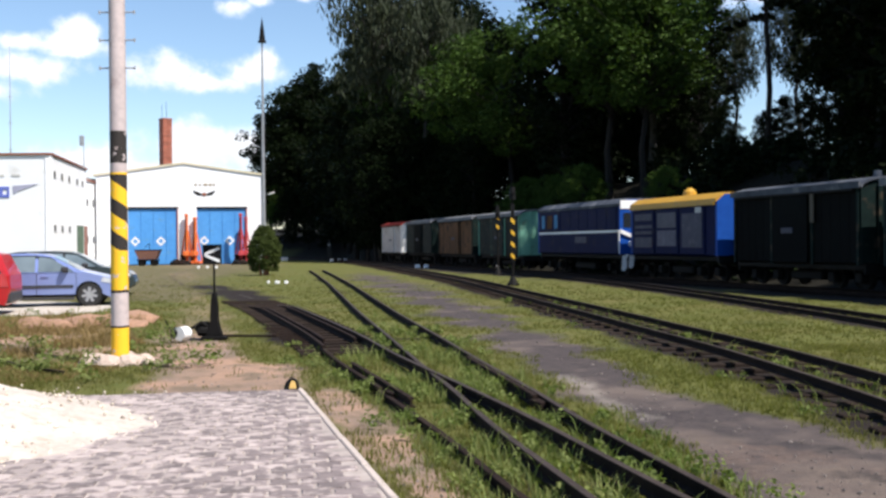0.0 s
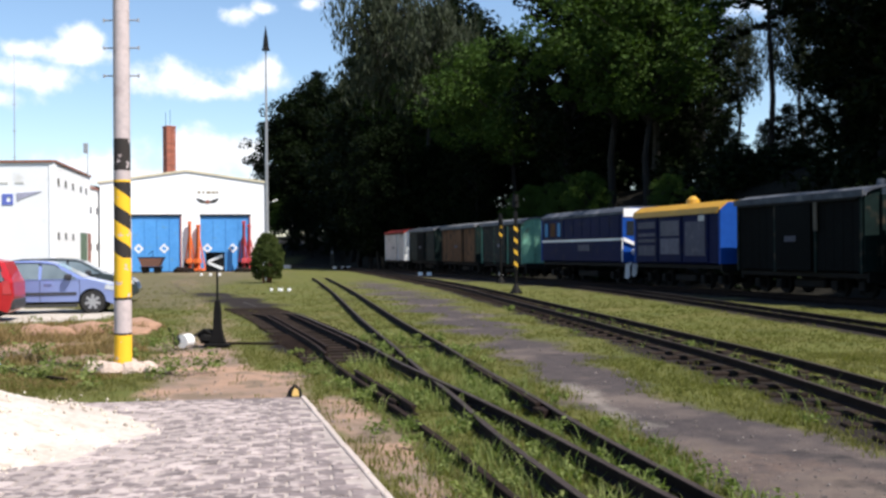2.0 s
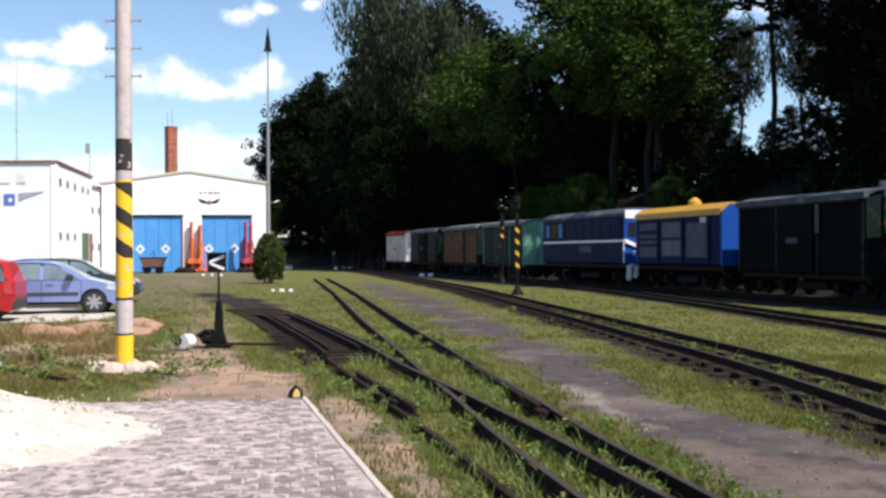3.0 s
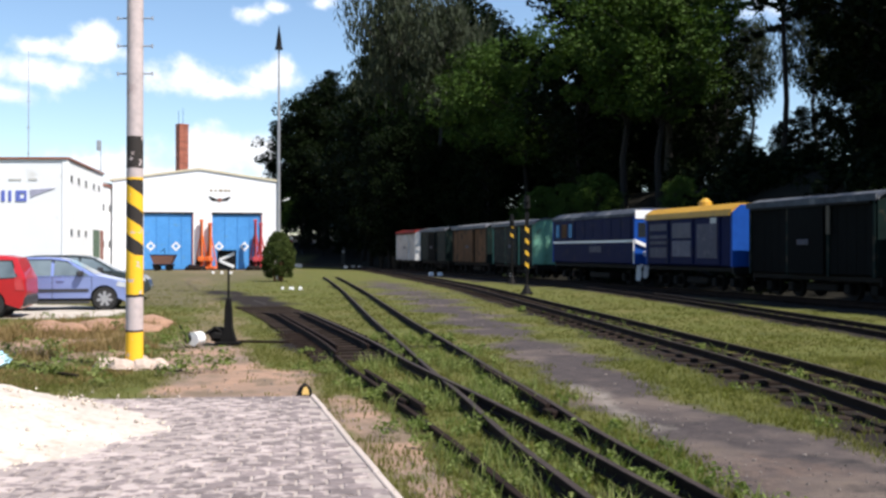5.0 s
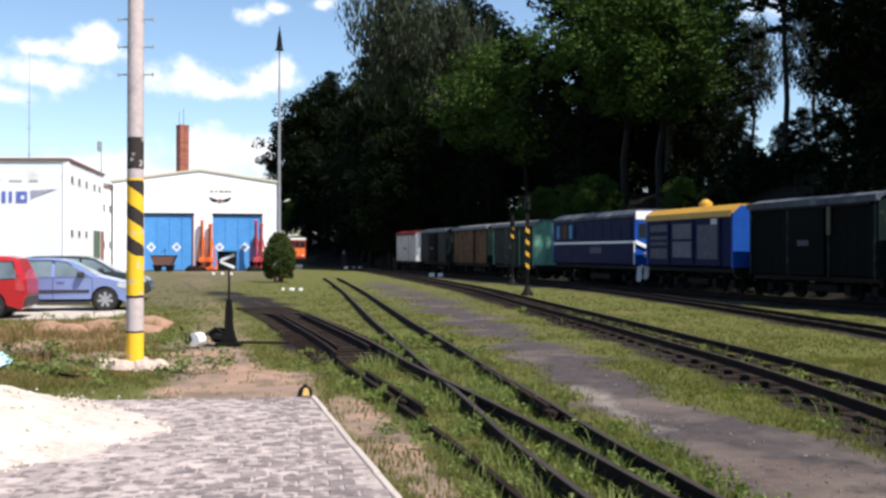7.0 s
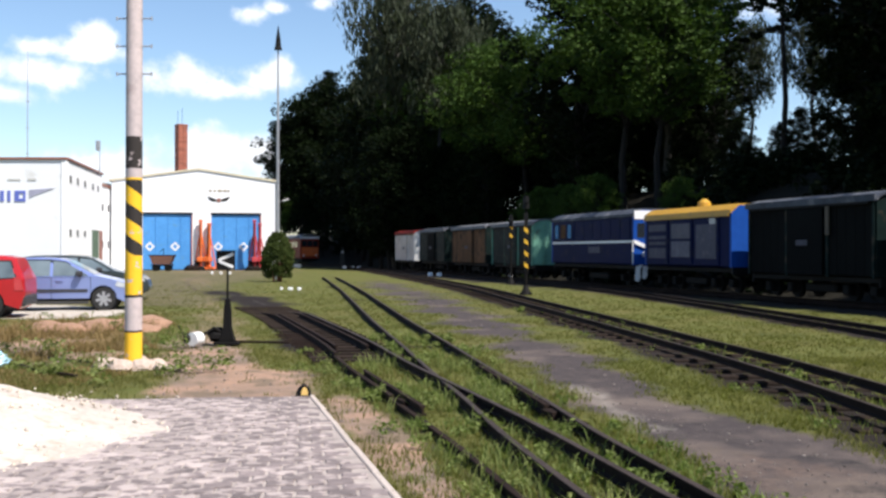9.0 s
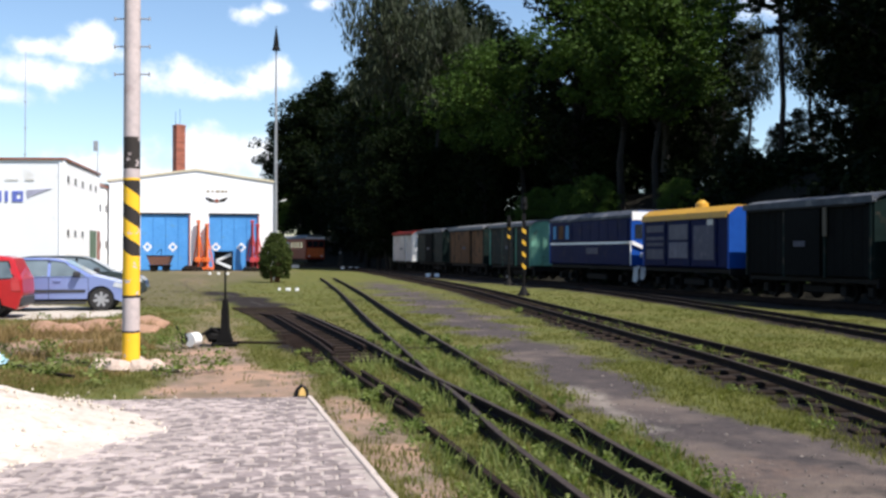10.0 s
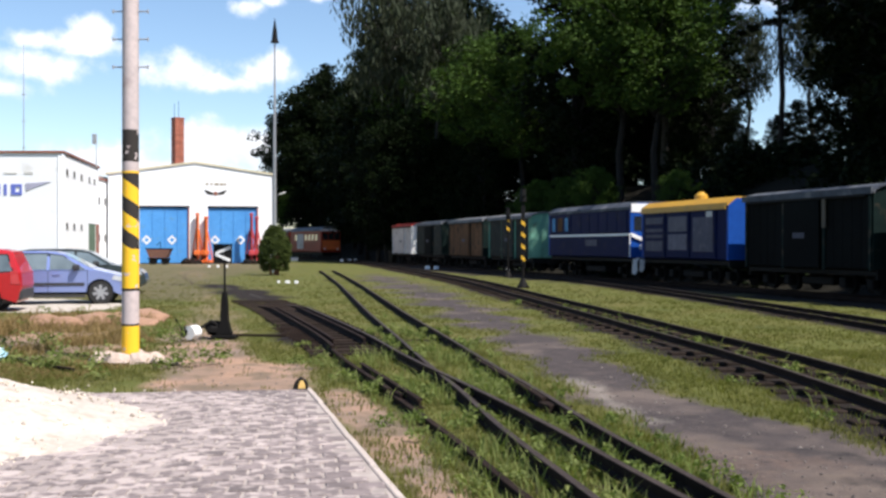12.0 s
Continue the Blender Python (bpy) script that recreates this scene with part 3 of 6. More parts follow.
def engine_shed():
    x0, x1, y0, y1 = -30.3, -16.35, 90.0, 112.0
    mid = -23.0
    eave, ridge = 7.80, 8.75
    roof = lambda x: ridge - (ridge - eave) * abs(x - mid) / (x1 - mid)
    shed = thing("engine_shed", pose(-15.45, y0, 0, 0, 0, 10) @ Matrix.Translation((15.8, -y0, 0)), "white plastered engine shed with two blue double doors", "building")
    doors = [(-27.7, -23.5), (-21.9, -17.6)]
    bm = wall_with_openings(B(), x0, x1, 8, [(a, b, 0, 5.0) for a, b in doors], y0, y0 + 0.4, roof, mid)
    part("wall", bm, "plaster", shed)
    part("wall", boxed(x0, x0 + 0.4, y0 + 0.4, y1, 0, eave), "plaster", shed)
    part("wall", boxed(x1 - 0.4, x1, y0 + 0.4, y1, 0, eave - 0.05), "plaster", shed)
    part("wall", boxed(x0 + 0.4, x1 - 0.4, y1 - 0.4, y1, 0, eave), "plaster", shed)
    for s in (-1, 1):
        e = x0 - 0.25 if s < 0 else x1 + 0.25
        bm = extrude_profile(B(), [(mid, ridge + 0.02), (mid, ridge + 0.14), (e, roof(e) + 0.13), (e, roof(e) + 0.0)], "y", y0 - 0.06, y1 + 0.2)
        r = part("roof", bm, "roof_metal", shed, "grey sheet roof with yellowish edge")
        bm = extrude_profile(B(), [(mid, ridge + 0.0), (mid, ridge + 0.17), (e, roof(e) + 0.16), (e, roof(e) - 0.02)], "y", y0 - 0.10, y0 - 0.064)
        part("verge_board", bm, material("cream verge board", (0.70, 0.62, 0.45), None, 0.7), r)
    part("gutter_pipe", rod((x1 + 0.09, y0 - 0.05, 0), (x1 + 0.09, y0 - 0.05, eave - 0.1), 0.07), "galvanised", shed)
    for a, b in doors:
        door = part("door", boxed(a, b, y0 + 0.16, y0 + 0.22, 0.02, 4.98), "blue_door", shed, "closed blue double door")
        n = 4
        w = (b - a) / n
        for k in range(n):
            part("door_leaf", boxed(a + k * w + 0.015, a + (k + 1) * w - 0.015, y0 + 0.10, y0 + 0.157, 0.05, 4.86, bevel=0.01), "blue_door", door)
        part("lintel", boxed(a - 0.03, b + 0.03, y0 - 0.03, y0 + 0.13, 4.86, 5.02), "iron", door, "dark steel lintel")
        part("door_frame", boxed(b - 0.10, b, y0 - 0.02, y0 + 0.095, 0.0, 4.855), material("rust-red frame", (0.30, 0.08, 0.05)), door)
        for k in (1, 3):
            c = a + (k - 0.5) * w + (0.06 if k == 1 else 0.1)
            bm = B()
            bmesh.ops.create_circle(bm, cap_ends=False, segments=4, radius=0.42)
            o = list(bm.verts)
            bmesh.ops.create_circle(bm, cap_ends=False, segments=4, radius=0.22)
            i = [v for v in bm.verts if v not in o]
            bm.edges.ensure_lookup_table()
            for q in range(4):
                bm.faces.new((o[q], o[(q + 1) % 4], i[(q + 1) % 4], i[q]))
            ex = bmesh.ops.extrude_face_region(bm, geom=bm.faces[:])
            bmesh.ops.translate(bm, vec=(0, 0, 0.02), verts=[v for v in ex["geom"] if isinstance(v, bmesh.types.BMVert)])
            bmesh.ops.transform(bm, matrix=pose(c, y0 + 0.098, 2.05, 90, 0, 0), verts=bm.verts)
            part("door_emblem", bm, "white", door, "white diamond ring")
    # the winged sign over the doors, and the two lines above it, as plain shapes
    sign = part("wall_sign", boxed(-21.95, -20.55, y0 - 0.03, y0 - 0.004, 6.06, 6.16), "iron", shed, "dark winged emblem")
    for s in (-1, 1):
        bm = extrude_profile(B(), [(-21.25 + s * 0.20, 6.18), (-21.25 + s * 0.95, 6.46), (-21.25 + s * 0.85, 6.24), (-21.25 + s * 0.35, 6.0)], "y", y0 - 0.05, y0 - 0.032)
        part("wing", bm, "iron", sign)
    part("wheel_emblem", rod((-21.25, y0 - 0.06, 6.12), (-21.25, y0 - 0.033, 6.12), 0.17, seg=14), "red_trim", sign)
    ochre = material("ochre lettering", (0.34, 0.27, 0.18))
    for a, b in ((-22.10, -21.88), (-21.70, -21.52), (-21.34, -20.98), (-20.88, -20.60), (-20.52, -20.34)):
        part("lettering_bar", boxed(a, b, y0 - 0.025, y0 - 0.004, 6.85, 7.03), ochre, sign)
    lamp = part("wall_lamp", rod((x1, y0 + 0.1, 5.9), (x1 + 0.75, y0 - 0.2, 6.15), 0.03), "galvanised", shed, "white bracket lamp")
    part("lamp_head", boxed(-0.26, 0.26, -0.09, 0.09, -0.05, 0.05, bevel=0.03, m=pose(x1 + 0.9, y0 - 0.25, 6.2, 0, -20, 0)), "white", lamp)


engine_shed()


def brick_chimney():
    c = thing("brick_chimney", pose(-26.85, 99.0, 0, 0, 0, 40), "tall square red brick chimney behind the shed", "chimney")
    part("shaft", boxed(-0.41, 0.41, -0.41, 0.41, 0, 13.9), "mortar", c, "mortar core")
    me = bpy.data.meshes.new("brick")
    bm = boxed(-0.215, 0.215, -0.06, 0.06, -0.09, 0.09, bevel=0.012)
    bm.to_mesh(me)
    bm.free()
    me.materials.append(MAT["brick"])
    for row in range(35):
        z = 6.6 + row * 0.21
        for side in range(4):
            for k in (-1, 1):
                ob = new("brick", me)
                ob.parent = c
                ob.matrix_basis = pose(0, 0, 0, 0, 0, side * 90) @ pose(k * 0.222 + (0.02 if row % 2 else -0.02), -0.42, z)
    bm = box(B(), -0.50, 0.50, -0.50, 0.50, 13.85, 14.0, 0.03)
    part("cap", bm, "brick", c)
    part("lightning_rod", rod((0.1, 0, 14), (0.1, 0, 15.6), 0.02, seg=6), "iron", c)
    part("lightning_rod", rod((-0.35, 0, 14), (-0.35, 0, 15.3), 0.02, seg=6), "iron", c)


brick_chimney()


# ---- white depot hall ----
MAT["dark_window"] = material("dull dark window", (0.020, 0.020, 0.022), None, 0.6, spec=0.08)


def depot_hall():
    """The hall's end wall faces the yard; its long side runs back to the shed."""
    hall = thing("depot_hall", Matrix(), "white plastered two-storey hall with small windows", "building")
    c, d = Vector((-26.9, 70.0, 0)), Vector((-29.35, 84.0, 0))
    run = (d - c)
    yaw = math.degrees(math.atan2(run.y, run.x))
    length = run.length
    m = pose(c.x, c.y, 0, 0, 0, yaw)
    # local x runs along the side wall, local y points into the hall
    ups = [(a, a + 0.75, 6.50, 6.93) for a in (1.0, 3.6, 6.4, 9.7, 12.05)]
    lows = [(a, a + 0.75, 2.75, 3.15) for a in (1.0, 3.6, 6.4)]
    gate = (9.7, 12.9, 0.0, 3.3)
    bm = wall_with_openings(B(), 0, length, 7.95, ups + lows + [gate], 0, 0.35)
    w = part("wall", bm, "plaster", hall)
    w.matrix_basis = m
    for a, b, z0, z1 in ups + lows:
        win = part("window", boxed(a, b, 0.012, 0.05, z0, z1), "dark_window", hall, "small dark window")
        win.matrix_basis = m
        part("sill", boxed(a - 0.05, b + 0.05, -0.04, -0.002, z0 - 0.05, z0 - 0.003), "galvanised", win)
    door = part("door", boxed(gate[0], gate[1], 0.03, 0.09, 0, 3.3), material("green gate paint", (0.10, 0.16, 0.10)), hall, "open green gate with red-brown leaf")
    door.matrix_basis = m
    part("door_leaf", boxed(12.9, 14.2, -0.02, -0.004 - 0.06, 0, 3.3), "red_trim", door)
    bm = boxed(-0.05, length + 0.1, -0.12, 0.30, 7.955, 8.10, bevel=0.02)
    part("coping", bm, "red_trim", hall, "red-brown metal roof edge").matrix_basis = m
    # end wall
    bm = boxed(-27.3 - 32, -26.9, 70.0, 70.35, 0, 7.95)
    e = part("wall", bm, "plaster", hall)
    e.location = (0, -0.004, 0)
    part("coping", boxed(-27.0 - 32.3, -26.93, 69.88, 70.30, 7.955, 8.10), "red_trim", hall, "red-brown metal roof edge").location = (0, -0.006, 0)
    rb = B()
    rv = [rb.verts.new((x, y, 7.5)) for x, y in ((-59, 70.36), (-27.4, 70.36), (-29.8, 84.0), (-30.6, 92.0), (-59, 92.0))]
    rb.faces.new(rv)
    ex = bmesh.ops.extrude_face_region(rb, geom=rb.faces[:])
    bmesh.ops.translate(rb, vec=(0, 0, -0.5), verts=[g for g in ex["geom"] if isinstance(g, bmesh.types.BMVert)])
    part("roof", rb, "roof_metal", hall)
    # lower wing between hall and shed
    f = Vector((-30.15, 92.0, 0))
    run2 = f - d
    m2 = pose(d.x - 0.25, d.y, 0, 0, 0, math.degrees(math.atan2(run2.y, run2.x)))
    L2 = run2.length
    wins = [(a, a + 0.6, 5.0, 5.6) for a in (1.0, 3.0, 5.0, 7.0)] + [(a, a + 0.6, 1.9, 2.5) for a in (1.0, 3.0, 5.0)]
    part("wall", wall_with_openings(B(), 0.0, L2, 7.1, wins, 0, 0.3), "plaster", hall, "lower white wing").matrix_basis = m2
    part("coping", boxed(0, L2, -0.1, 0.25, 7.105, 7.24), "red_trim", hall).matrix_basis = m2
    for a, b, z0, z1 in wins:
        part("window", boxed(a, b, 0.012, 0.05, z0, z1), "dark_window", hall, "small dark window").matrix_basis = m2
    # the blue company lettering and its wing as plain shapes
    blue = material("blue lettering", (0.10, 0.14, 0.52), (0.13, 0.17, 0.50), 0.6)
    y = 69.99
    sign = part("wall_sign", boxed(-32.7, -32.35, y - 0.04, y, 5.05, 5.80), blue, hall, "blue block lettering with grey wing")
    for a, b in ((-32.1, -31.75), (-31.5, -31.25), (-31.0, -30.8), (-30.5, -30.2), (-29.9, -29.75), (-33.5, -33.2), (-34.2, -33.9)):
        part("lettering_bar", boxed(a, b, y - 0.04, y, 5.05, 5.80), blue, sign)
    part("lettering_bar", boxed(-30.2, -29.9, y - 0.04, y, 5.05, 5.25), blue, sign)
    part("lettering_bar", boxed(-30.2, -29.9, y - 0.04, y, 5.60, 5.80), blue, sign)
    part("wing", extrude_profile(B(), [(-29.45, 5.30), (-29.2, 5.45), (-27.75, 5.97), (-29.5, 5.85)], "y", y - 0.04, y), material("grey-blue wing", (0.42, 0.42, 0.55)), sign)
    for k, (a, b) in enumerate(((-33.2, -32.6), (-32.0, -31.6), (-31.0, -30.1), (-29.6, -29.0))):
        part("lettering_bar", boxed(a, b, y - 0.03, y, 6.5, 6.64), material("faded lettering", (0.66, 0.65, 0.62)), sign)


depot_hall()


def roof_mast(x, y, z0, z1, boxy):
    t = thing("antenna_mast", pose(x, y, z0), "thin grey steel antenna mast on the flat roof", "antenna")
    part("pole", rod((0, 0, 0), (0, 0, z1 - z0), 0.05, 0.02, seg=8), "galvanised", t)
    if boxy:
        part("equipment_box", boxed(-0.3, 0.0, -0.15, 0.15, 1.8, 2.6, bevel=0.03), "galvanised", t)
    else:
        for k in (1.2, 3.2, 5.2):
            part("stay_clamp", rod((-0.15, 0, k), (0.15, 0, k), 0.03, seg=6), "galvanised", t)


roof_mast(-32.6, 77.0, 7.8, 16.8, False)
roof_mast(-28.3, 80.5, 7.8, 10.4, True)


# ---- parked train ----
PAINT = dict(
    # side paints are darkened to carry the wood's shade on the train
    green=material("green wagon paint darkened for shade", (0.008, 0.017, 0.016), (0.005, 0.011, 0.011), 0.6, grain=4, coarse=1.0, dirt=(0.05, 0.04, 0.03), dirt_at=0.6, random_tone=0.15, spec=0.06),
    pale_green=material("pale green wagon paint", (0.17, 0.36, 0.27), (0.12, 0.28, 0.21), 0.6, grain=4, dirt=(0.10, 0.13, 0.09), dirt_at=0.64, spec=0.06),
    brown=material("brown wagon boards", (0.16, 0.082, 0.043), (0.10, 0.052, 0.028), 0.75, grain=5, dirt=(0.05, 0.032, 0.022), dirt_at=0.6, random_tone=0.2, spec=0.06),
    pale=material("pale plate paint", (0.5, 0.5, 0.5), None, 0.6),
    dull=material("dull blue-grey wagon roof", (0.075, 0.085, 0.105), (0.045, 0.05, 0.065), 0.6, grain=3, dirt=(0.13, 0.135, 0.15), dirt_at=0.58, spec=0.06),
    grey=material("grey wagon roof", (0.17, 0.18, 0.20), (0.11, 0.115, 0.13), 0.6, grain=3, dirt=(0.2, 0.19, 0.19), dirt_at=0.6, spec=0.06),
    cream=material("dirty cream wagon paint", (0.56, 0.50, 0.47), (0.44, 0.39, 0.37), 0.65, grain=4, dirt=(0.3, 0.25, 0.22), dirt_at=0.62, spec=0.06),
    # white in place of cream: sunlight on the end put into its colour
    white=material("white paint for sunlit train ends", (0.82, 0.80, 0.78), (0.74, 0.72, 0.70), 0.6, spec=0.06),
    red=material("red roof paint", (0.34, 0.045, 0.04), (0.25, 0.035, 0.03), 0.6, spec=0.06),
    navy=material("navy loco paint", (0.006, 0.010, 0.052), (0.0045, 0.008, 0.040), 0.6, grain=4, dirt=(0.016, 0.018, 0.042), dirt_at=0.62, spec=0.06),
    blue=material("bright blue loco paint", (0.014, 0.068, 0.32), (0.011, 0.054, 0.26), 0.45, grain=4, spec=0.06),
    # near-black boards: tree shade painted into the wagon sides
    dark=material("wagon boards darkened for shade", (0.0035, 0.0045, 0.0048), (0.0022, 0.0025, 0.003), 0.8, grain=6, random_tone=0.3, spec=0.06),
    grille=material("grey-blue panel", (0.022, 0.025, 0.060), (0.012, 0.014, 0.042), 0.6, grain=5, coarse=1.6, dirt=(0.05, 0.05, 0.08), dirt_at=0.60, random_tone=0.2),
    faded=material("faded lilac-grey panel", (0.075, 0.075, 0.115), (0.035, 0.037, 0.070), 0.6, grain=5, coarse=1.6, random_tone=0.2),
)


def roof_curve(w, z, rise, n=10, thick=0.05):
    """Cross-section of an arched roof."""
    top = [(w * math.cos(math.pi * k / n), z + rise * math.sin(math.pi * k / n)) for k in range(n + 1)]
    return top[::1] + [(u * 0.96, v - thick) for u, v in top[::-1]]


def wheelset(t, y, r=0.30):
    ax = part("wheelset", rod((-0.55, y, r + 0.12), (0.55, y, r + 0.12), 0.06, seg=8), "iron", t)
    for s in (-1, 1):
        bm = cyl(B(), (s * 0.36, y, r + 0.12), (s * 0.46, y, r + 0.12), r, r, 20)
        cyl(bm, (s * 0.33, y, r + 0.12), (s * 0.36, y, r + 0.12), r + 0.03, r + 0.03, 20)
        part("wheel", bm, "iron", ax)
        part("axle_box", boxed(s * 0.62 - 0.12, s * 0.62 + 0.12, y - 0.14, y + 0.14, r - 0.02, r + 0.30, bevel=0.03), "iron", ax)


def chassis(t, length, w=0.95, z=0.85):
    f = part("underframe", boxed(-w, w, 0.08, length - 0.08, z - 0.18, z - 0.02, bevel=0.02), "iron", t)
    for y in (0.0, length - 0.1):
        part("headstock", boxed(-w, w, y, y + 0.1, z - 0.30, z, bevel=0.015), "iron", f)
    for y, d in ((0, -1), (length, 1)):
        part("coupler", cyl(cyl(B(), (0, y, z - 0.2), (0, y + d * 0.30, z - 0.2), 0.07, seg=8), (0, y + d * 0.30, z - 0.2), (0, y + d * 0.36, z - 0.2), 0.22, seg=14), "iron", f)
    for y in (1.2, length - 1.2):
        wheelset(t, y - 0.6)
        wheelset(t, y + 0.6)
    part("brake_gear", boxed(-0.6, 0.6, length * 0.38, length * 0.62, 0.32, 0.6, bevel=0.05), "iron", f)


def covered_wagon(s0, s1, side, end, roof, label, doors="", height=3.0, rise=0.30, boards=True, hatch=None):
    length = s1 - s0
    at = SIDE + ALONG * s0 + ACROSS * 1.1
    t = thing("freight_wagon", pose(at.x, at.y, 0.1, 0, 0, TRAIN_YAW), label, "railway wagon", "parked train")
    chassis(t, length)
    w, z0 = 1.08, 0.86
    body = part("body", boxed(-w + 0.03, w - 0.03, 0.05, length - 0.05, z0, height, bevel=0.02), PAINT[side], t)
    # side boards and posts
    n = max(6, int(length / 0.42))
    step = (length - 0.1) / n
    for sgn in (-1,):
        for k in range(n):
            if boards:
                part("board", boxed(sgn * w - 0.02, sgn * w + 0.03 , 0.05 + k * step + 0.008, 0.05 + (k + 1) * step - 0.008, z0 + 0.02, height - 0.05), PAINT[side], body)
        for k in (0, 0.33, 0.66, 1.0):
            y = 0.05 + k * (length - 0.2)
            part("post", boxed(sgn * w - 0.06, sgn * w - 0.021, y, y + 0.1, z0 - 0.05, height - 0.02), PAINT[end], body)
        if doors:
            part("sliding_door", boxed(-w - 0.11, -w - 0.062, length * 0.36, length * 0.64, z0, height - 0.12, bevel=0.01), PAINT[doors], body)
        part("label_plate", boxed(-w - 0.125, -w - 0.112, length * 0.47, length * 0.56, 1.75, 1.92), PAINT["grille"], body, "faded number plate")
        part("door_rail", boxed(-w - 0.13, -w - 0.06, 0.2, length - 0.2, height - 0.10, height - 0.04), "iron", body)
    for y, d in ((0.05, -1), (length - 0.05, 1)):
        e = part("end_wall", extrude_profile(B(), [(-w, z0), (w, z0), (w, height)] + [(w * math.cos(math.pi * k / 8), height + (rise - 0.06) * math.sin(math.pi * k / 8)) for k in range(1, 8)] + [(-w, height)], "y", y + min(0, d * 0.05), y + max(0, d * 0.05)), PAINT[end], t)
        for x in (-0.5, 0.5):
            part("end_post", boxed(x - 0.05, x + 0.05, y + d * 0.09 - 0.035, y + d * 0.09 + 0.035, z0, height + 0.1), PAINT[end], e)
    r = part("roof", extrude_profile(B(), roof_curve(w + 0.08, height + 0.02, rise), "y", -0.08, length + 0.08), PAINT[roof], t, smooth=False)
    part("roof_edge", boxed(-w - 0.12, -w - 0.06, -0.05, length + 0.05, height - 0.03, height + 0.16), PAINT[roof], r)
    if hatch:
        part("roof_vent", rod((0, length * hatch, height + rise - 0.05), (0, length * hatch, height + rise + 0.22), 0.16, 0.10), PAINT[roof], r)
    return t


near_wagon = covered_wagon(-7.5, -1.15, "dark", "green", "dull", "boarded covered wagon darkened for shade, with grey roof and green end", "dark", hatch=0.1)
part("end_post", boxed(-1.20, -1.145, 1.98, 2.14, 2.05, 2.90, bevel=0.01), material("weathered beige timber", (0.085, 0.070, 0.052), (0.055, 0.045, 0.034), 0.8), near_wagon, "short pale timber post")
covered_wagon(-15.4, -8.4, "dark", "green", "grey", "green covered wagon darkened to match the tree shade", "green")
covered_wagon(-23.0, -16.0, "green", "green", "grey", "green covered wagon darkened to match the tree shade", "green")
covered_wagon(19.3, 26.2, "green", "pale_green", "grey", "green covered wagon with pale green end and grey roof", "green")
covered_wagon(27.4, 34.8, "brown", "green", "grey", "brown boarded covered wagon with green end", "brown")
covered_wagon(36.6, 43.6, "green", "green", "grey", "dark green covered wagon with pale grey roof", "dark")
covered_wagon(45.2, 51.8, "cream", "white", "red", "cream covered wagon with red roof", "cream")


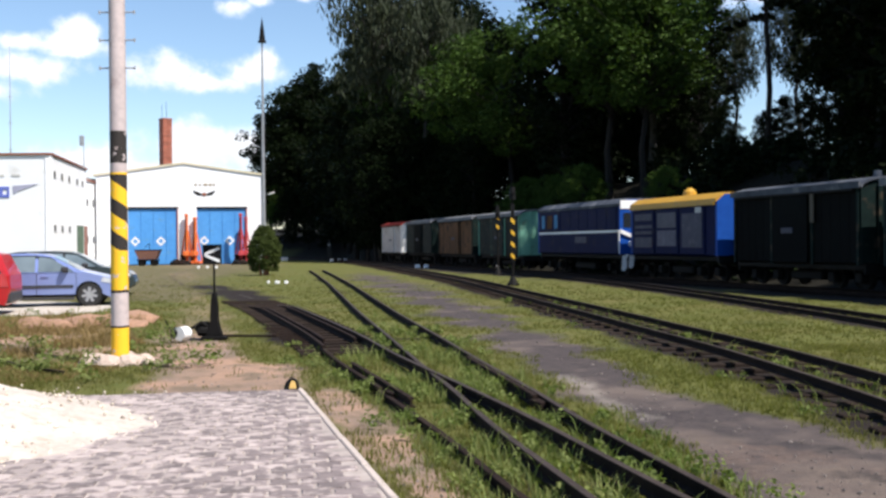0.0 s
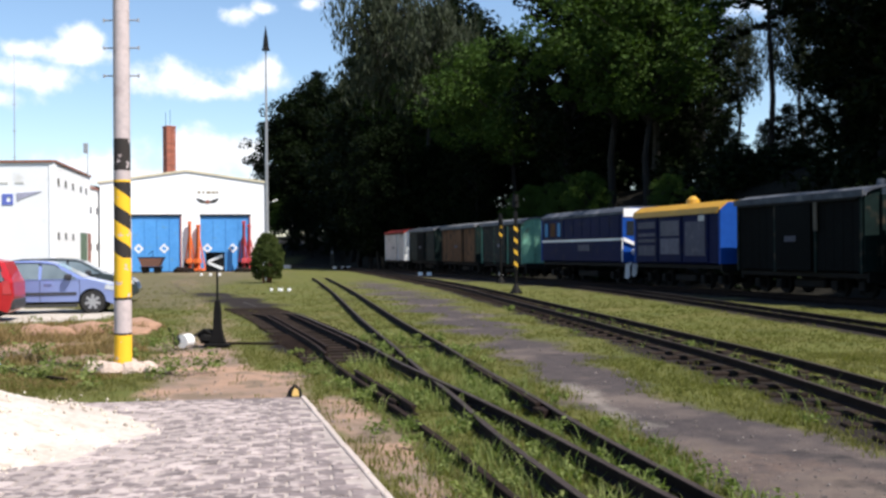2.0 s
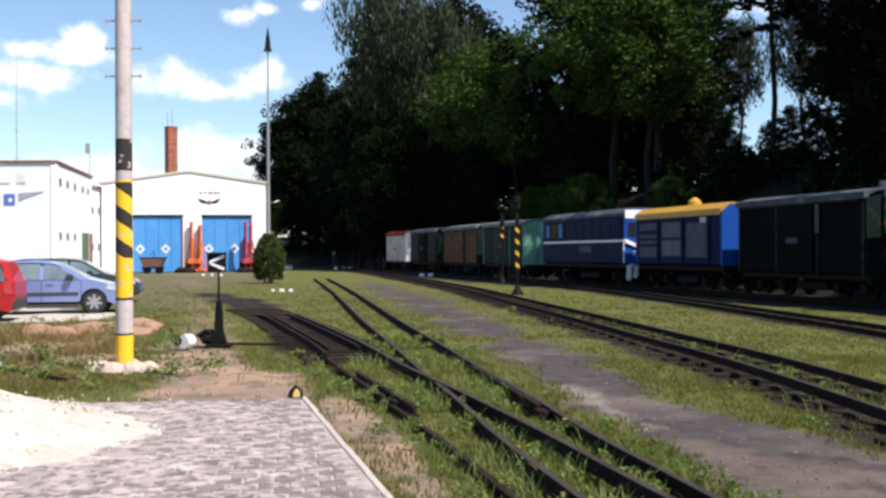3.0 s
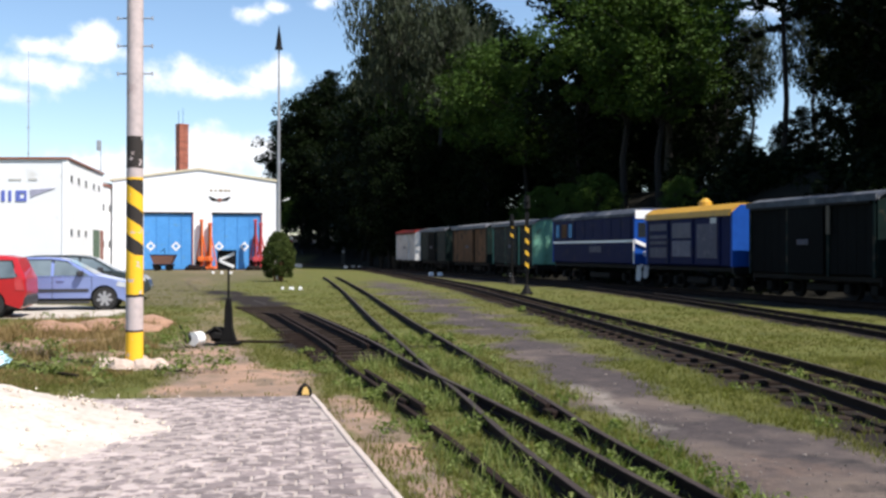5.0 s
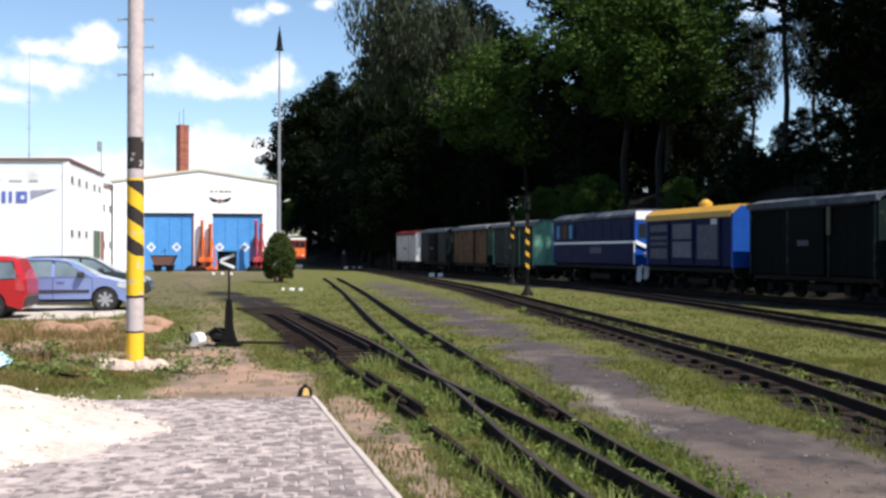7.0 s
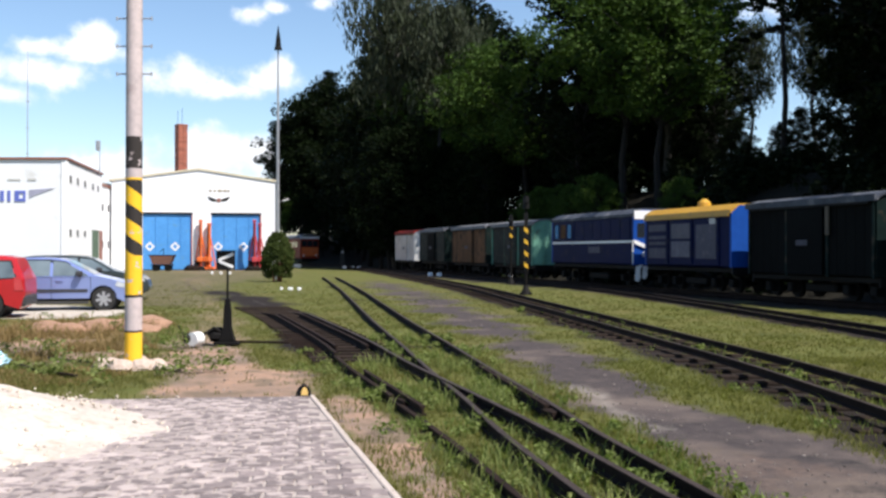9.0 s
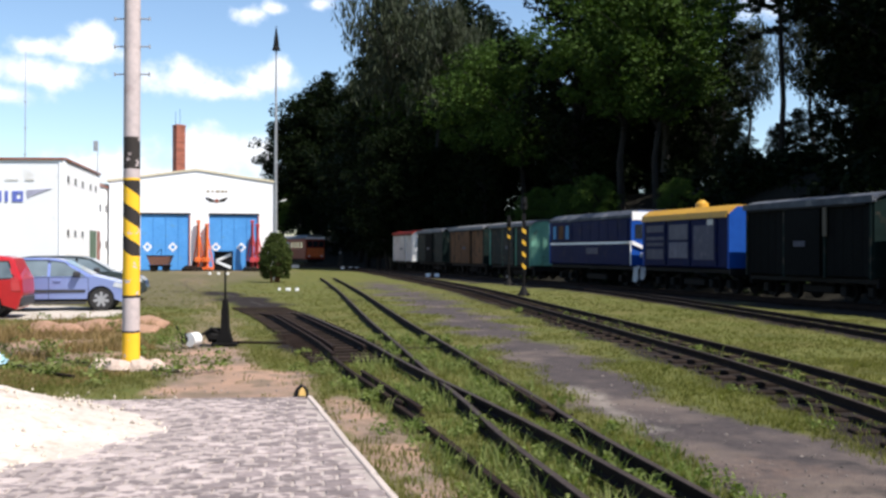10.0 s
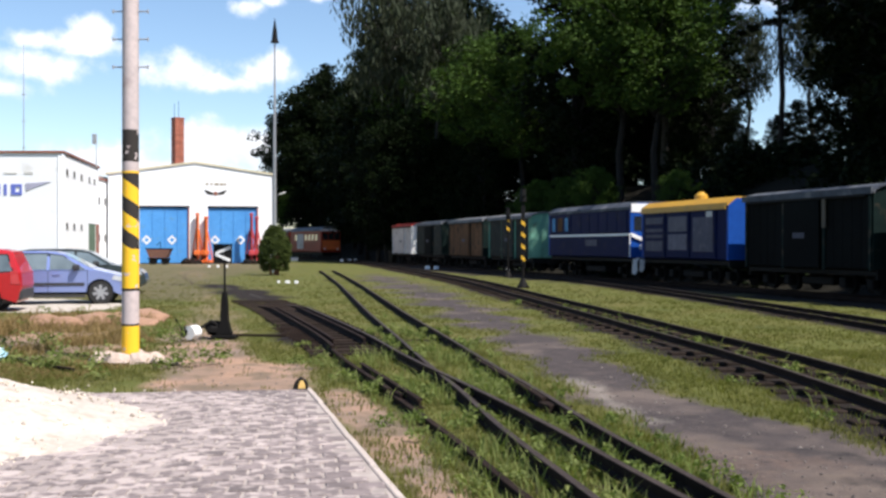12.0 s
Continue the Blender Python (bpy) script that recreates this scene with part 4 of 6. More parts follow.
def diesel_loco(s0, s1, kind):
    length = s1 - s0
    at = SIDE + ALONG * s0 + ACROSS * 1.1
    yellow = kind == "yellow"
    label = "navy blue shunting locomotive with yellow roof and bright blue end" if yellow else "navy blue diesel locomotive with white stripe and grey roof"
    t = thing("diesel_locomotive", pose(at.x, at.y, 0.1, 0, 0, TRAIN_YAW), label, "locomotive", "parked train")
    chassis(t, length, z=1.0)
    w, z0, h = 1.08, 1.0, 2.92 if yellow else 3.05
    body = part("body", boxed(-w, w, 0.1, length - 0.1, z0, h, bevel=0.05), PAINT["navy"], t)
    # rounded nose at both ends
    for y, d in ((0.1, -1), (length - 0.1, 1)):
        e = part("end_wall", extrude_profile(B(), [(-w, z0), (w, z0), (w, h), (w * 0.7, h + 0.26), (-w * 0.7, h + 0.26), (-w, h)], "y", y + min(0, d * 0.12) , y + max(0, d * 0.12)), PAINT["blue"], t, "bright blue end")
        for x in (-0.6, 0.6) if not (yellow and d < 0) else ():
            part("headlight", rod((x, y + d * 0.12, 1.45), (x, y + d * 0.17, 1.45), 0.11), "white", e)
            part("end_window", boxed(x - 0.32, x + 0.32, y + d * 0.135 - 0.012, y + d * 0.135 + 0.012, 2.15, 2.75, bevel=0.004), "glass", e)
        if not yellow and d < 0:
            part("end_panel", boxed(-w + 0.02, w - 0.02, y - 0.150, y - 0.124, 2.92, 3.28), "white", e, "white upper band")
    roof_mat = MAT["loco_yellow"] if yellow else PAINT["dull"]
    r = part("roof", extrude_profile(B(), [(-w - 0.04, h - 0.02), (-w - 0.04, h + 0.10), (-w * 0.72, h + 0.32), (w * 0.72, h + 0.32), (w + 0.04, h + 0.10), (w + 0.04, h - 0.02)], "y", 0.0, length), roof_mat, t)
    if yellow:
        part("horn_dome", cyl(cyl(B(), (-0.45, 2.9, h + 0.3), (-0.45, 2.9, h + 0.48), 0.26, 0.24), (-0.45, 2.9, h + 0.48), (-0.45, 2.9, h + 0.62), 0.24, 0.08), "loco_yellow", r)
        part("roof_gutter", boxed(-w - 0.10, -w - 0.03, 0.05, length - 0.05, h - 0.12, h - 0.02), "loco_yellow", r)
        # side doors with louvres and pale panels
        n = 3
        sp = (length - 0.9) / n
        for k in range(n):
            a = 0.75 + k * sp
            p = part("side_door", boxed(-w - 0.05, -w - 0.004, a, a + sp - 0.14, z0 + 0.06, h - 0.14, bevel=0.01), PAINT["navy"], body)
            # faded panels: one plain, one with two broad fields, one with narrow louvres
            for lo, hi in (((0.30, 1.55),), ((0.35, 0.95), (1.05, 1.62)), ((0.30, 0.70), (0.82, 0.95), (1.05, 1.18), (1.36, 1.62)))[k]:
                part("louvre", boxed(-w - 0.075, -w - 0.054, a + 0.13, a + sp - 0.32, z0 + lo, z0 + hi), PAINT["faded"] if k == 1 else PAINT["grille"], p)
        part("window", boxed(-w - 0.07, -w - 0.052, 0.95, 1.35, 2.2, 2.75), PAINT["pale"], body, "pale side window")
    else:
        part("stripe", boxed(-w - 0.014, -w - 0.003, 0.15, length - 0.15, 1.93, 2.03), "white", body, "white waist stripe")
        cab = part("cab", boxed(-w - 0.03, w + 0.03, length - 2.9, length - 0.25, 2.06, h - 0.02, bevel=0.03), PAINT["navy"], body)
        for k, a in enumerate((length - 2.6, length - 1.9, length - 1.0)):
            part("cab_window", boxed(-w - 0.05, -w - 0.032, a, a + (0.42 if k != 1 else 0.6), 2.2, 2.85), PAINT["brown"] if k == 1 else MAT["glass"], cab)
        n = 6
        sp = (length - 3.4) / n
        for k in range(n):
            a = 0.3 + k * sp
            part("side_door", boxed(-w - 0.03, -w - 0.004, a, a + sp - 0.05, 2.08, h - 0.1, bevel=0.008), PAINT["navy"], body)
        part("fleet_plate", boxed(-w - 0.03, -w - 0.004, length * 0.36, length * 0.5, 1.5, 1.78), PAINT["grille"], body, "pale fleet lettering")
        part("exhaust", boxed(-0.3, 0.3, length * 0.66, length * 0.72, h + 0.3, h + 0.42), "iron", r)
    # striped buffer beam and steps at the near end
    beam = part("buffer_beam", boxed(-w, w, -0.10, 0.0, 0.78, 1.02), "black", t, "black beam with white stripes")
    for k in range(5):
        if yellow and k:
            break
        x = -w + 0.08 + k * 0.44
        bm = extrude_profile(B(), [(x, 0.79), (x + 0.16, 0.79), (x + 0.30, 1.01), (x + 0.14, 1.01)], "y", -0.112, -0.102)
        part("stripe", bm, "black" if yellow else "white", beam)
    if not yellow:
        # white handrails and steps
        rail = part("handrail", cyl(cyl(B(), (-w - 0.06, -0.06, 1.05), (-w - 0.06, -0.06, 2.0), 0.025, seg=6), (-w - 0.06, -0.06, 2.0), (-w - 0.06, 0.8, 1.95), 0.025, seg=6), "white", t)
        part("rail_guard", extrude_profile(B(), [(-w, 1.90), (-0.1, 1.52), (-0.1, 1.66), (-w, 2.06)], "y", -0.10, -0.03), "white", t, "white slanting bar")
        for x, low in ((-w + 0.02, 0.36), (-w + 0.34, 0.46)):
            bm = extrude_profile(B(), [(x, low), (x + 0.13, low - 0.06), (x + 0.24, low + 0.10), (x + 0.22, 0.96), (x + 0.04, 0.96)], "y", -0.14, -0.115)
            part("rail_guard", bm, "white", t, "white-painted guard iron")
    return t


diesel_loco(-0.05, 6.45, "yellow")
diesel_loco(7.5, 16.7, "blue")

# ---- trees ----


def leaf_cloud(rng, centres, radii, count, size, droop=0.0, flat=1.0):
    """Small leaf-clump faces scattered near the surfaces of many small tufts, as points and quads."""
    pick = rng.randint(0, len(centres), count)
    v = rng.normal(size=(count, 3))
    v /= np.linalg.norm(v, axis=1)[:, None]
    c = centres[pick] + v * (radii[pick] * rng.uniform(0.35, 1.0, count) ** 0.6)[:, None] * np.array([1, 1, flat])
    if droop:
        c[:, 2] -= droop * rng.uniform(0, 1, count) ** 2
    a = rng.normal(size=(count, 3))
    a[:, 2] *= 0.6
    a /= np.linalg.norm(a, axis=1)[:, None]
    b = np.cross(a, rng.normal(size=(count, 3)))
    b /= np.linalg.norm(b, axis=1)[:, None]
    s = size * rng.uniform(0.6, 1.4, count)[:, None]
    long = 1.0 + (1.2 if droop else 0.3)
    if droop:
        a = a * 0.4 + np.array([0, 0, -0.9])
    q = np.stack([c + a * s * long, c + b * s * 0.6, c - a * s * long, c - b * s * 0.6], 1)
    return q.reshape(-1, 3)


def limb(rng, a, b, r0, r1, seg=7):
    """A crooked tapering branch as a few stacked rings."""
    a, b = np.array(a, float), np.array(b, float)
    verts, faces, n = [], [], 5
    d = (b - a) / np.linalg.norm(b - a)
    u = np.cross(d, [0.3, 0.7, 0.1])
    u /= np.linalg.norm(u)
    w = np.cross(d, u)
    for k in range(n):
        t = k / (n - 1)
        p = a + (b - a) * t + rng.normal(size=3) * r0 * 0.6 * (0 < k < n - 1)
        r = r0 + (r1 - r0) * t
        verts += [tuple(p + r * (u * math.cos(6.2832 * j / seg) + w * math.sin(6.2832 * j / seg))) for j in range(seg)]
    for k in range(n - 1):
        for j in range(seg):
            faces.append((k * seg + j, k * seg + (j + 1) % seg, (k + 1) * seg + (j + 1) % seg, (k + 1) * seg + j))
    return verts, faces


def tree(kind, seed, height, spread, leaves, label):
    rng = np.random.RandomState(seed)
    t = thing("tree", Matrix(), label, "tree", "wood behind the tracks")
    verts, faces = limb(rng, (0, 0, -0.5), (rng.uniform(-.4, .4), rng.uniform(-.4, .4), height * 0.92), (height * 0.014 + 0.05) * (0.55 if kind == "pine" else 1.0), 0.04, 9)
    centres, radii = [], []
    n = 46 if kind != "pine" else 40
    low = dict(broad=0.14, birch=0.56, pine=0.42, far=0.40)[kind]
    for k in range(n):
        f = low + (1 - low) * (k + rng.uniform()) / n
        z = height * f
        if kind == "pine":
            reach = spread * (1.05 - f) * rng.uniform(0.7, 1.3) + 0.4
        else:
            reach = spread * math.sin(math.pi * min(1, (f - low) / (1 - low) * 0.86 + 0.12)) ** 0.75 * rng.uniform(0.55, 1.2)
        ang = k * 2.4 + rng.uniform(-.5, .5)
        rise = -0.05 if kind == "pine" else 0.28
        tip = (math.cos(ang) * reach, math.sin(ang) * reach, z + reach * rise)
        base = (0, 0, max(0.5, z - reach * 0.35))
        v2, f2 = limb(rng, base, tip, 0.05 + height * 0.0022, 0.02, 5)
        faces += [tuple(i + len(verts) for i in q) for q in f2]
        verts += v2
        for s in (0.55, 0.8, 1.0):
            p = np.array(base) + (np.array(tip) - np.array(base)) * s + rng.normal(size=3) * 0.45
            centres.append(p)
            radii.append((0.75 if kind == "pine" else 1.05) * rng.uniform(0.6, 1.35) * spread / 4.4)
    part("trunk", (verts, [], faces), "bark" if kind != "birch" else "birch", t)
    pts = leaf_cloud(rng, np.array(centres), np.array(radii), leaves, dict(broad=0.18, birch=0.13, pine=0.16, far=0.15)[kind], 1.5 if kind == "birch" else 0.0, 0.35 if kind == "pine" else 0.7)
    quads = np.arange(len(pts)).reshape(-1, 4)
    part("crown", (pts.tolist(), [], quads.tolist()), dict(broad="leaf_shaded", birch="leaf_birch", pine="leaf_pine", far="leaf_lit")[kind], t)
    return t


def make_trees():
    kinds = dict(
        broad=[tree("broad", 11, 20.0, 5.4, 13000, "tall broadleaf tree at the wood's edge, darkened for shade"), tree("broad", 12, 22.0, 5.0, 13000, "tall broadleaf tree at the wood's edge, darkened for shade"),
               tree("far", 13, 18.0, 5.8, 15000, "green broadleaf tree with a spreading crown")],
        birch=[tree("birch", 14, 22.0, 4.4, 9000, "grey-green birch with drooping twigs")],
        pine=[tree("pine", 15, 24.0, 3.2, 5500, "slender pine with a bare lower trunk")],
    )
    rng = np.random.RandomState(4)
    used = set()

    def plant(kind, x, y, scale=1.0, which=None, clear=False):
        pool = kinds[kind]
        src = pool[which if which is not None else rng.randint(len(pool))]
        if clear and (0.232 < x / y < 0.398 or (0.055 < x / y < 0.155 and scale > 0.5)):
            if x / y > 0.2:
                return
            scale *= 0.42
        z = float(ground_height(np.array([x]), np.array([y]))[0])
        m = pose(x, y, z - 0.1, 0, 0, rng.uniform(0, 360))
        if src.name not in used:
            used.add(src.name)
            src.matrix_basis = m
            src.scale = (scale,) * 3
        else:
            ob = copy_thing(src, m)
            ob.scale = (scale,) * 3

    def beside(s, off):
        p = SIDE + ALONG * s + ACROSS * off
        return p.x, p.y

    def aimed(r, off):
        """The place on the line off metres behind the train's side where x is r times y."""
        s = (SIDE.x + ACROSS.x * off - r * (SIDE.y + ACROSS.y * off)) / (-ALONG.x + ALONG.y * r)
        return beside(s, off)

    # young trees in the shade-darkened leaves, under the birches and behind the far wagons
    for x, y, sc in ((-5.9, 91.5, 0.62), (-4.6, 91.0, 0.58), (-7.0, 94.5, 0.52), (-3.4, 90.0, 0.5)):
        plant("broad", x, y, sc, int(rng.randint(2)))
    for r, off, sc in ((-0.075, 3.6, 0.42), (-0.060, 4.4, 0.52), (-0.045, 5.0, 0.55), (-0.030, 5.0, 0.50), (-0.012, 5.2, 0.52), (0.008, 6.0, 0.46), (0.028, 6.6, 0.44), (0.040, 9.0, 0.42), (0.055, 10.5, 0.42), (0.02, 11, 0.5), (-0.02, 9, 0.6), (0.10, 12, 0.45), (0.13, 13, 0.42)):
        plant("broad", *aimed(r, off), sc, int(rng.randint(2)))
    # edge of the wood behind the parked train
    plant("birch", -5.9, 97.0, 1.27)
    plant("birch", -1.2, 93.0, 1.08)
    for r, off, kind, sc, which in ((-0.015, 7.5, "broad", 1.0, 2), (0.015, 9.0, "broad", 0.95, 2), (0.0, 13, "broad", 1.0, 0), (0.042, 9.0, "broad", 0.90, 2), (0.066, 9.5, "broad", 0.86, 2), (0.03, 15, "broad", 0.85, 1),
                                    (0.125, 10.5, "broad", 0.92, 1), (0.165, 11, "broad", 0.95, 2), (0.15, 16, "broad", 0.9, 0), (0.198, 11.5, "broad", 0.82, 2), (0.205, 15, "birch", 0.85, 0), (0.19, 20, "broad", 0.9, 1),
                                    (0.318, 16.5, "pine", 0.95, 0), (0.287, 26, "birch", 0.62, 0), (0.350, 28, "birch", 0.66, 0), (0.262, 22, "pine", 0.8, 0), (0.430, 13, "broad", 0.95, 1), (0.405, 19, "pine", 0.9, 0), (0.48, 12.5, "broad", 1.0, 0), (0.44, 20, "broad", 0.95, 0)):
        plant(kind, *aimed(r, off), sc, which)
    # young trees over the wagon roofs, in the lighter leaves to look lit
    for r, off, sc in ((0.072, 6.8, 0.24), (0.084, 7.2, 0.27), (0.112, 7.6, 0.25), (0.138, 8.0, 0.26), (0.220, 8.6, 0.19)):
        plant("broad", *aimed(r, off), sc, 2)
    # trees out of view on the right, added to cast shade on the train
    for s in (-16, -22, -28, -35, -42):
        plant("broad", *beside(s, 13), 0.97, int(s % 2))
    for row, off in enumerate((19, 25, 32, 40)):
        for s in np.arange(-14 - row * 2, 75, 6.5):
            x, y = beside(s + rng.uniform(-2, 2), off + rng.uniform(-2, 2))
            if off > 30 and x / y > 0.04:
                continue
            plant("broad", x, y, rng.uniform(0.66, 0.86), int(rng.randint(2)), True)
    # low young growth that closes the wood under the crowns
    for off in (17, 23):
        for s in np.arange(-12, 72, 3.4):
            x, y = beside(s + rng.uniform(-1, 1), off + rng.uniform(-1, 1))
            plant("broad", x, y, rng.uniform(0.17, 0.22) if 0.26 < x / y < 0.37 else rng.uniform(0.30, 0.42), int(rng.randint(2)))
    for k in range(11):
        plant("broad", -31 + 3.1 * k, 155 - 3.6 * k + rng.uniform(-1, 1), rng.uniform(0.35, 0.5), int(rng.randint(3)))
    for x, y, sc in ((-1.0, 96.5, 1.0), (-4.2, 103.5, 1.1), (-9.6, 113.0, 1.0), (-6.5, 108.0, 1.0), (-12.0, 129.0, 1.1)):
        plant("broad", x, y, sc, 0)
    # far end of the line, where it bends away behind the shed
    for x, y, sc, which in ((-22.5, 150, 1.10, 0), (-19.5, 153, 1.12, 1), (-20, 149, 0.9, 1), (-25.5, 152, 0.86, 1), (-13.5, 140, 1.0, 0), (-7, 132, 1.25, 1), (-1, 124, 1.2, 0), (-23, 160, 0.95, 0), (-18, 158, 1.0, 0), (-10, 150, 1.3, 1),
                            (-3, 142, 1.2, 0), (4, 132, 1.2, 1), (-4.5, 110, 1.1, 0), (0.5, 103, 1.05, 1), (-12, 165, 1.3, 0), (-22, 172, 1.2, 1)):
        plant("broad", x, y, sc, which)
    # the bank's undergrowth, in the leaves darkened for shade
    pts = []
    for k in range(110):
        s, off = rng.uniform(-14, 62), rng.uniform(4.2, 17)
        p = SIDE + ALONG * s + ACROSS * off
        z = float(ground_height(np.array([p.x]), np.array([p.y]))[0])
        c = np.array([[p.x, p.y, z + 0.6]]) + rng.normal(size=(6, 3)) * np.array([0.9, 0.9, 0.5])
        pts.append(leaf_cloud(rng, c, np.full(6, 0.8), 420, 0.15))
    pts = np.concatenate(pts)
    tagged(part("undergrowth", (pts.tolist(), [], np.arange(len(pts)).reshape(-1, 4).tolist()), "leaf_shaded"), "dense bushes on the bank behind the train, darkened for shade", "bushes", kind="stuff")


make_trees()

# ---- striped pole ----


def pole_paint():
    """Bands by height over a helical black and yellow stripe."""
    m = material("painted concrete pole", (0.52, 0.44, 0.43), (0.40, 0.34, 0.34), 0.85, grain=14, coarse=1.5, bump=0.004, dirt=(0.36, 0.29, 0.28), dirt_at=0.64)
    nt = m.node_tree
    N, L = nt.nodes.new, nt.links.new
    bsdf = nt.nodes["Principled BSDF"]
    base = bsdf.inputs["Base Color"].links[0].from_socket
    co = N("ShaderNodeTexCoord").outputs["Object"]
    sep = N("ShaderNodeSeparateXYZ")
    L(co, sep.inputs[0])
    wear = N("ShaderNodeTexNoise")
    wear.inputs["Scale"].default_value, wear.inputs["Detail"].default_value = 7, 6
    L(co, wear.inputs["Vector"])

    def calc(op, a, b=0.0):
        n = N("ShaderNodeMath")
        n.operation = op
        for i, v in enumerate((a, b)):
            if isinstance(v, (int, float)):
                n.inputs[i].default_value = v
            else:
                L(v, n.inputs[i])
        return n.outputs[0]

    def over(fac, below, rgb):
        n = N("ShaderNodeMix")
        n.data_type = "RGBA"
        L(fac, n.inputs["Factor"])
        L(below, n.inputs["A"])
        n.inputs["B"].default_value = (*rgb, 1)
        return n.outputs["Result"]

    z = calc("ADD", sep.outputs[2], calc("MULTIPLY", calc("SUBTRACT", wear.outputs[0], 0.5), 0.03))
    band = lambda lo, hi: calc("MULTIPLY", calc("GREATER_THAN", z, lo), calc("LESS_THAN", z, hi))
    keep = calc("GREATER_THAN", wear.outputs[0], 0.36)
    gold, dark = (0.80, 0.46, 0.015), (0.022, 0.017, 0.015)
    col = over(calc("MULTIPLY", band(1.01, 2.66), keep), base, gold)
    col = over(calc("MULTIPLY", band(0.06, 0.49), keep), col, gold)
    turn = calc("MULTIPLY", calc("ARCTAN2", sep.outputs[0], calc("MULTIPLY", sep.outputs[1], -1.0)), 0.46 / 6.2832)
    ph = calc("FRACT", calc("DIVIDE", calc("ADD", calc("ADD", z, turn), 0.03), 0.46))
    stripes = calc("MULTIPLY", calc("GREATER_THAN", ph, 0.52), band(1.56, 2.63))
    col = over(stripes, col, dark)
    col = over(calc("MULTIPLY", band(2.79, 3.24), calc("LESS_THAN", wear.outputs[0], 0.60)), col, dark)
    col = over(calc("MULTIPLY", band(0.97, 1.01), keep), col, dark)
    col = over(calc("MULTIPLY", band(0.48, 0.51), keep), col, dark)
    L(col, bsdf.inputs["Base Color"])
    return m


def striped_pole():
    t = thing("striped_pole", pose(-4.56, 14.35, 0, 0, 0.0, 0), "concrete pole with yellow and black stripes and climbing rungs", "pole")
    bm = B()
    rings, seg = 40, 28
    for k in range(rings + 1):
        z = -0.3 + 9.6 * k / rings
        for j in range(seg):
            a = 2 * math.pi * j / seg
            r = 0.122 - 0.002 * z
            bm.verts.new((r * math.cos(a), r * math.sin(a), z))
    bm.verts.ensure_lookup_table()
    for k in range(rings):
        for j in range(seg):
            bm.faces.new([bm.verts[i] for i in (k * seg + j, k * seg + (j + 1) % seg, (k + 1) * seg + (j + 1) % seg, (k + 1) * seg + j)])
    bm.faces.new([bm.verts[rings * seg + j] for j in range(seg)])
    part("shaft", bm, pole_paint(), t, smooth=True)
    for k in range(11):
        z = 4.13 + 0.392 * k
        for s in (-1, 1):
            bm = cyl(B(), (s * 0.10, 0, z), (s * 0.25, 0, z), 0.011, seg=8)
            cyl(bm, (s * 0.245, 0, z - 0.025), (s * 0.245, 0, z + 0.025), 0.014, seg=8)
            part("rung", bm, "galvanised", t)
    return t


striped_pole()


def lump(rng, r, flat=0.6, cuts=2):
    bm = B()
    bmesh.ops.create_icosphere(bm, subdivisions=cuts, radius=r)
    s = Vector((rng.uniform(0, 99), rng.uniform(0, 99), 0))
    for v in bm.verts:
        v.co *= 1 + 0.45 * noise.noise(v.co * (1.6 / r) + s)
        v.co.z *= flat
    return bm


def pole_footing():
    rng = random.Random(3)
    t = thing("pole_footing", pose(-4.55, 14.25, 0), "broken pale concrete footing round the pole", "footing")
    for x, y, r in ((-0.30, -0.20, 0.20), (-0.05, -0.28, 0.22), (0.22, -0.22, 0.19), (0.30, 0.05, 0.18), (-0.32, 0.08, 0.20), (0.0, 0.22, 0.2), (0.52, -0.3, 0.13), (0.75, -0.36, 0.10)):
        ob = part("lump", lump(rng, r, 0.55), "rubble", t)
        ob.location = (x, y, 0.02)


pole_footing()


# ---- switch stand ----


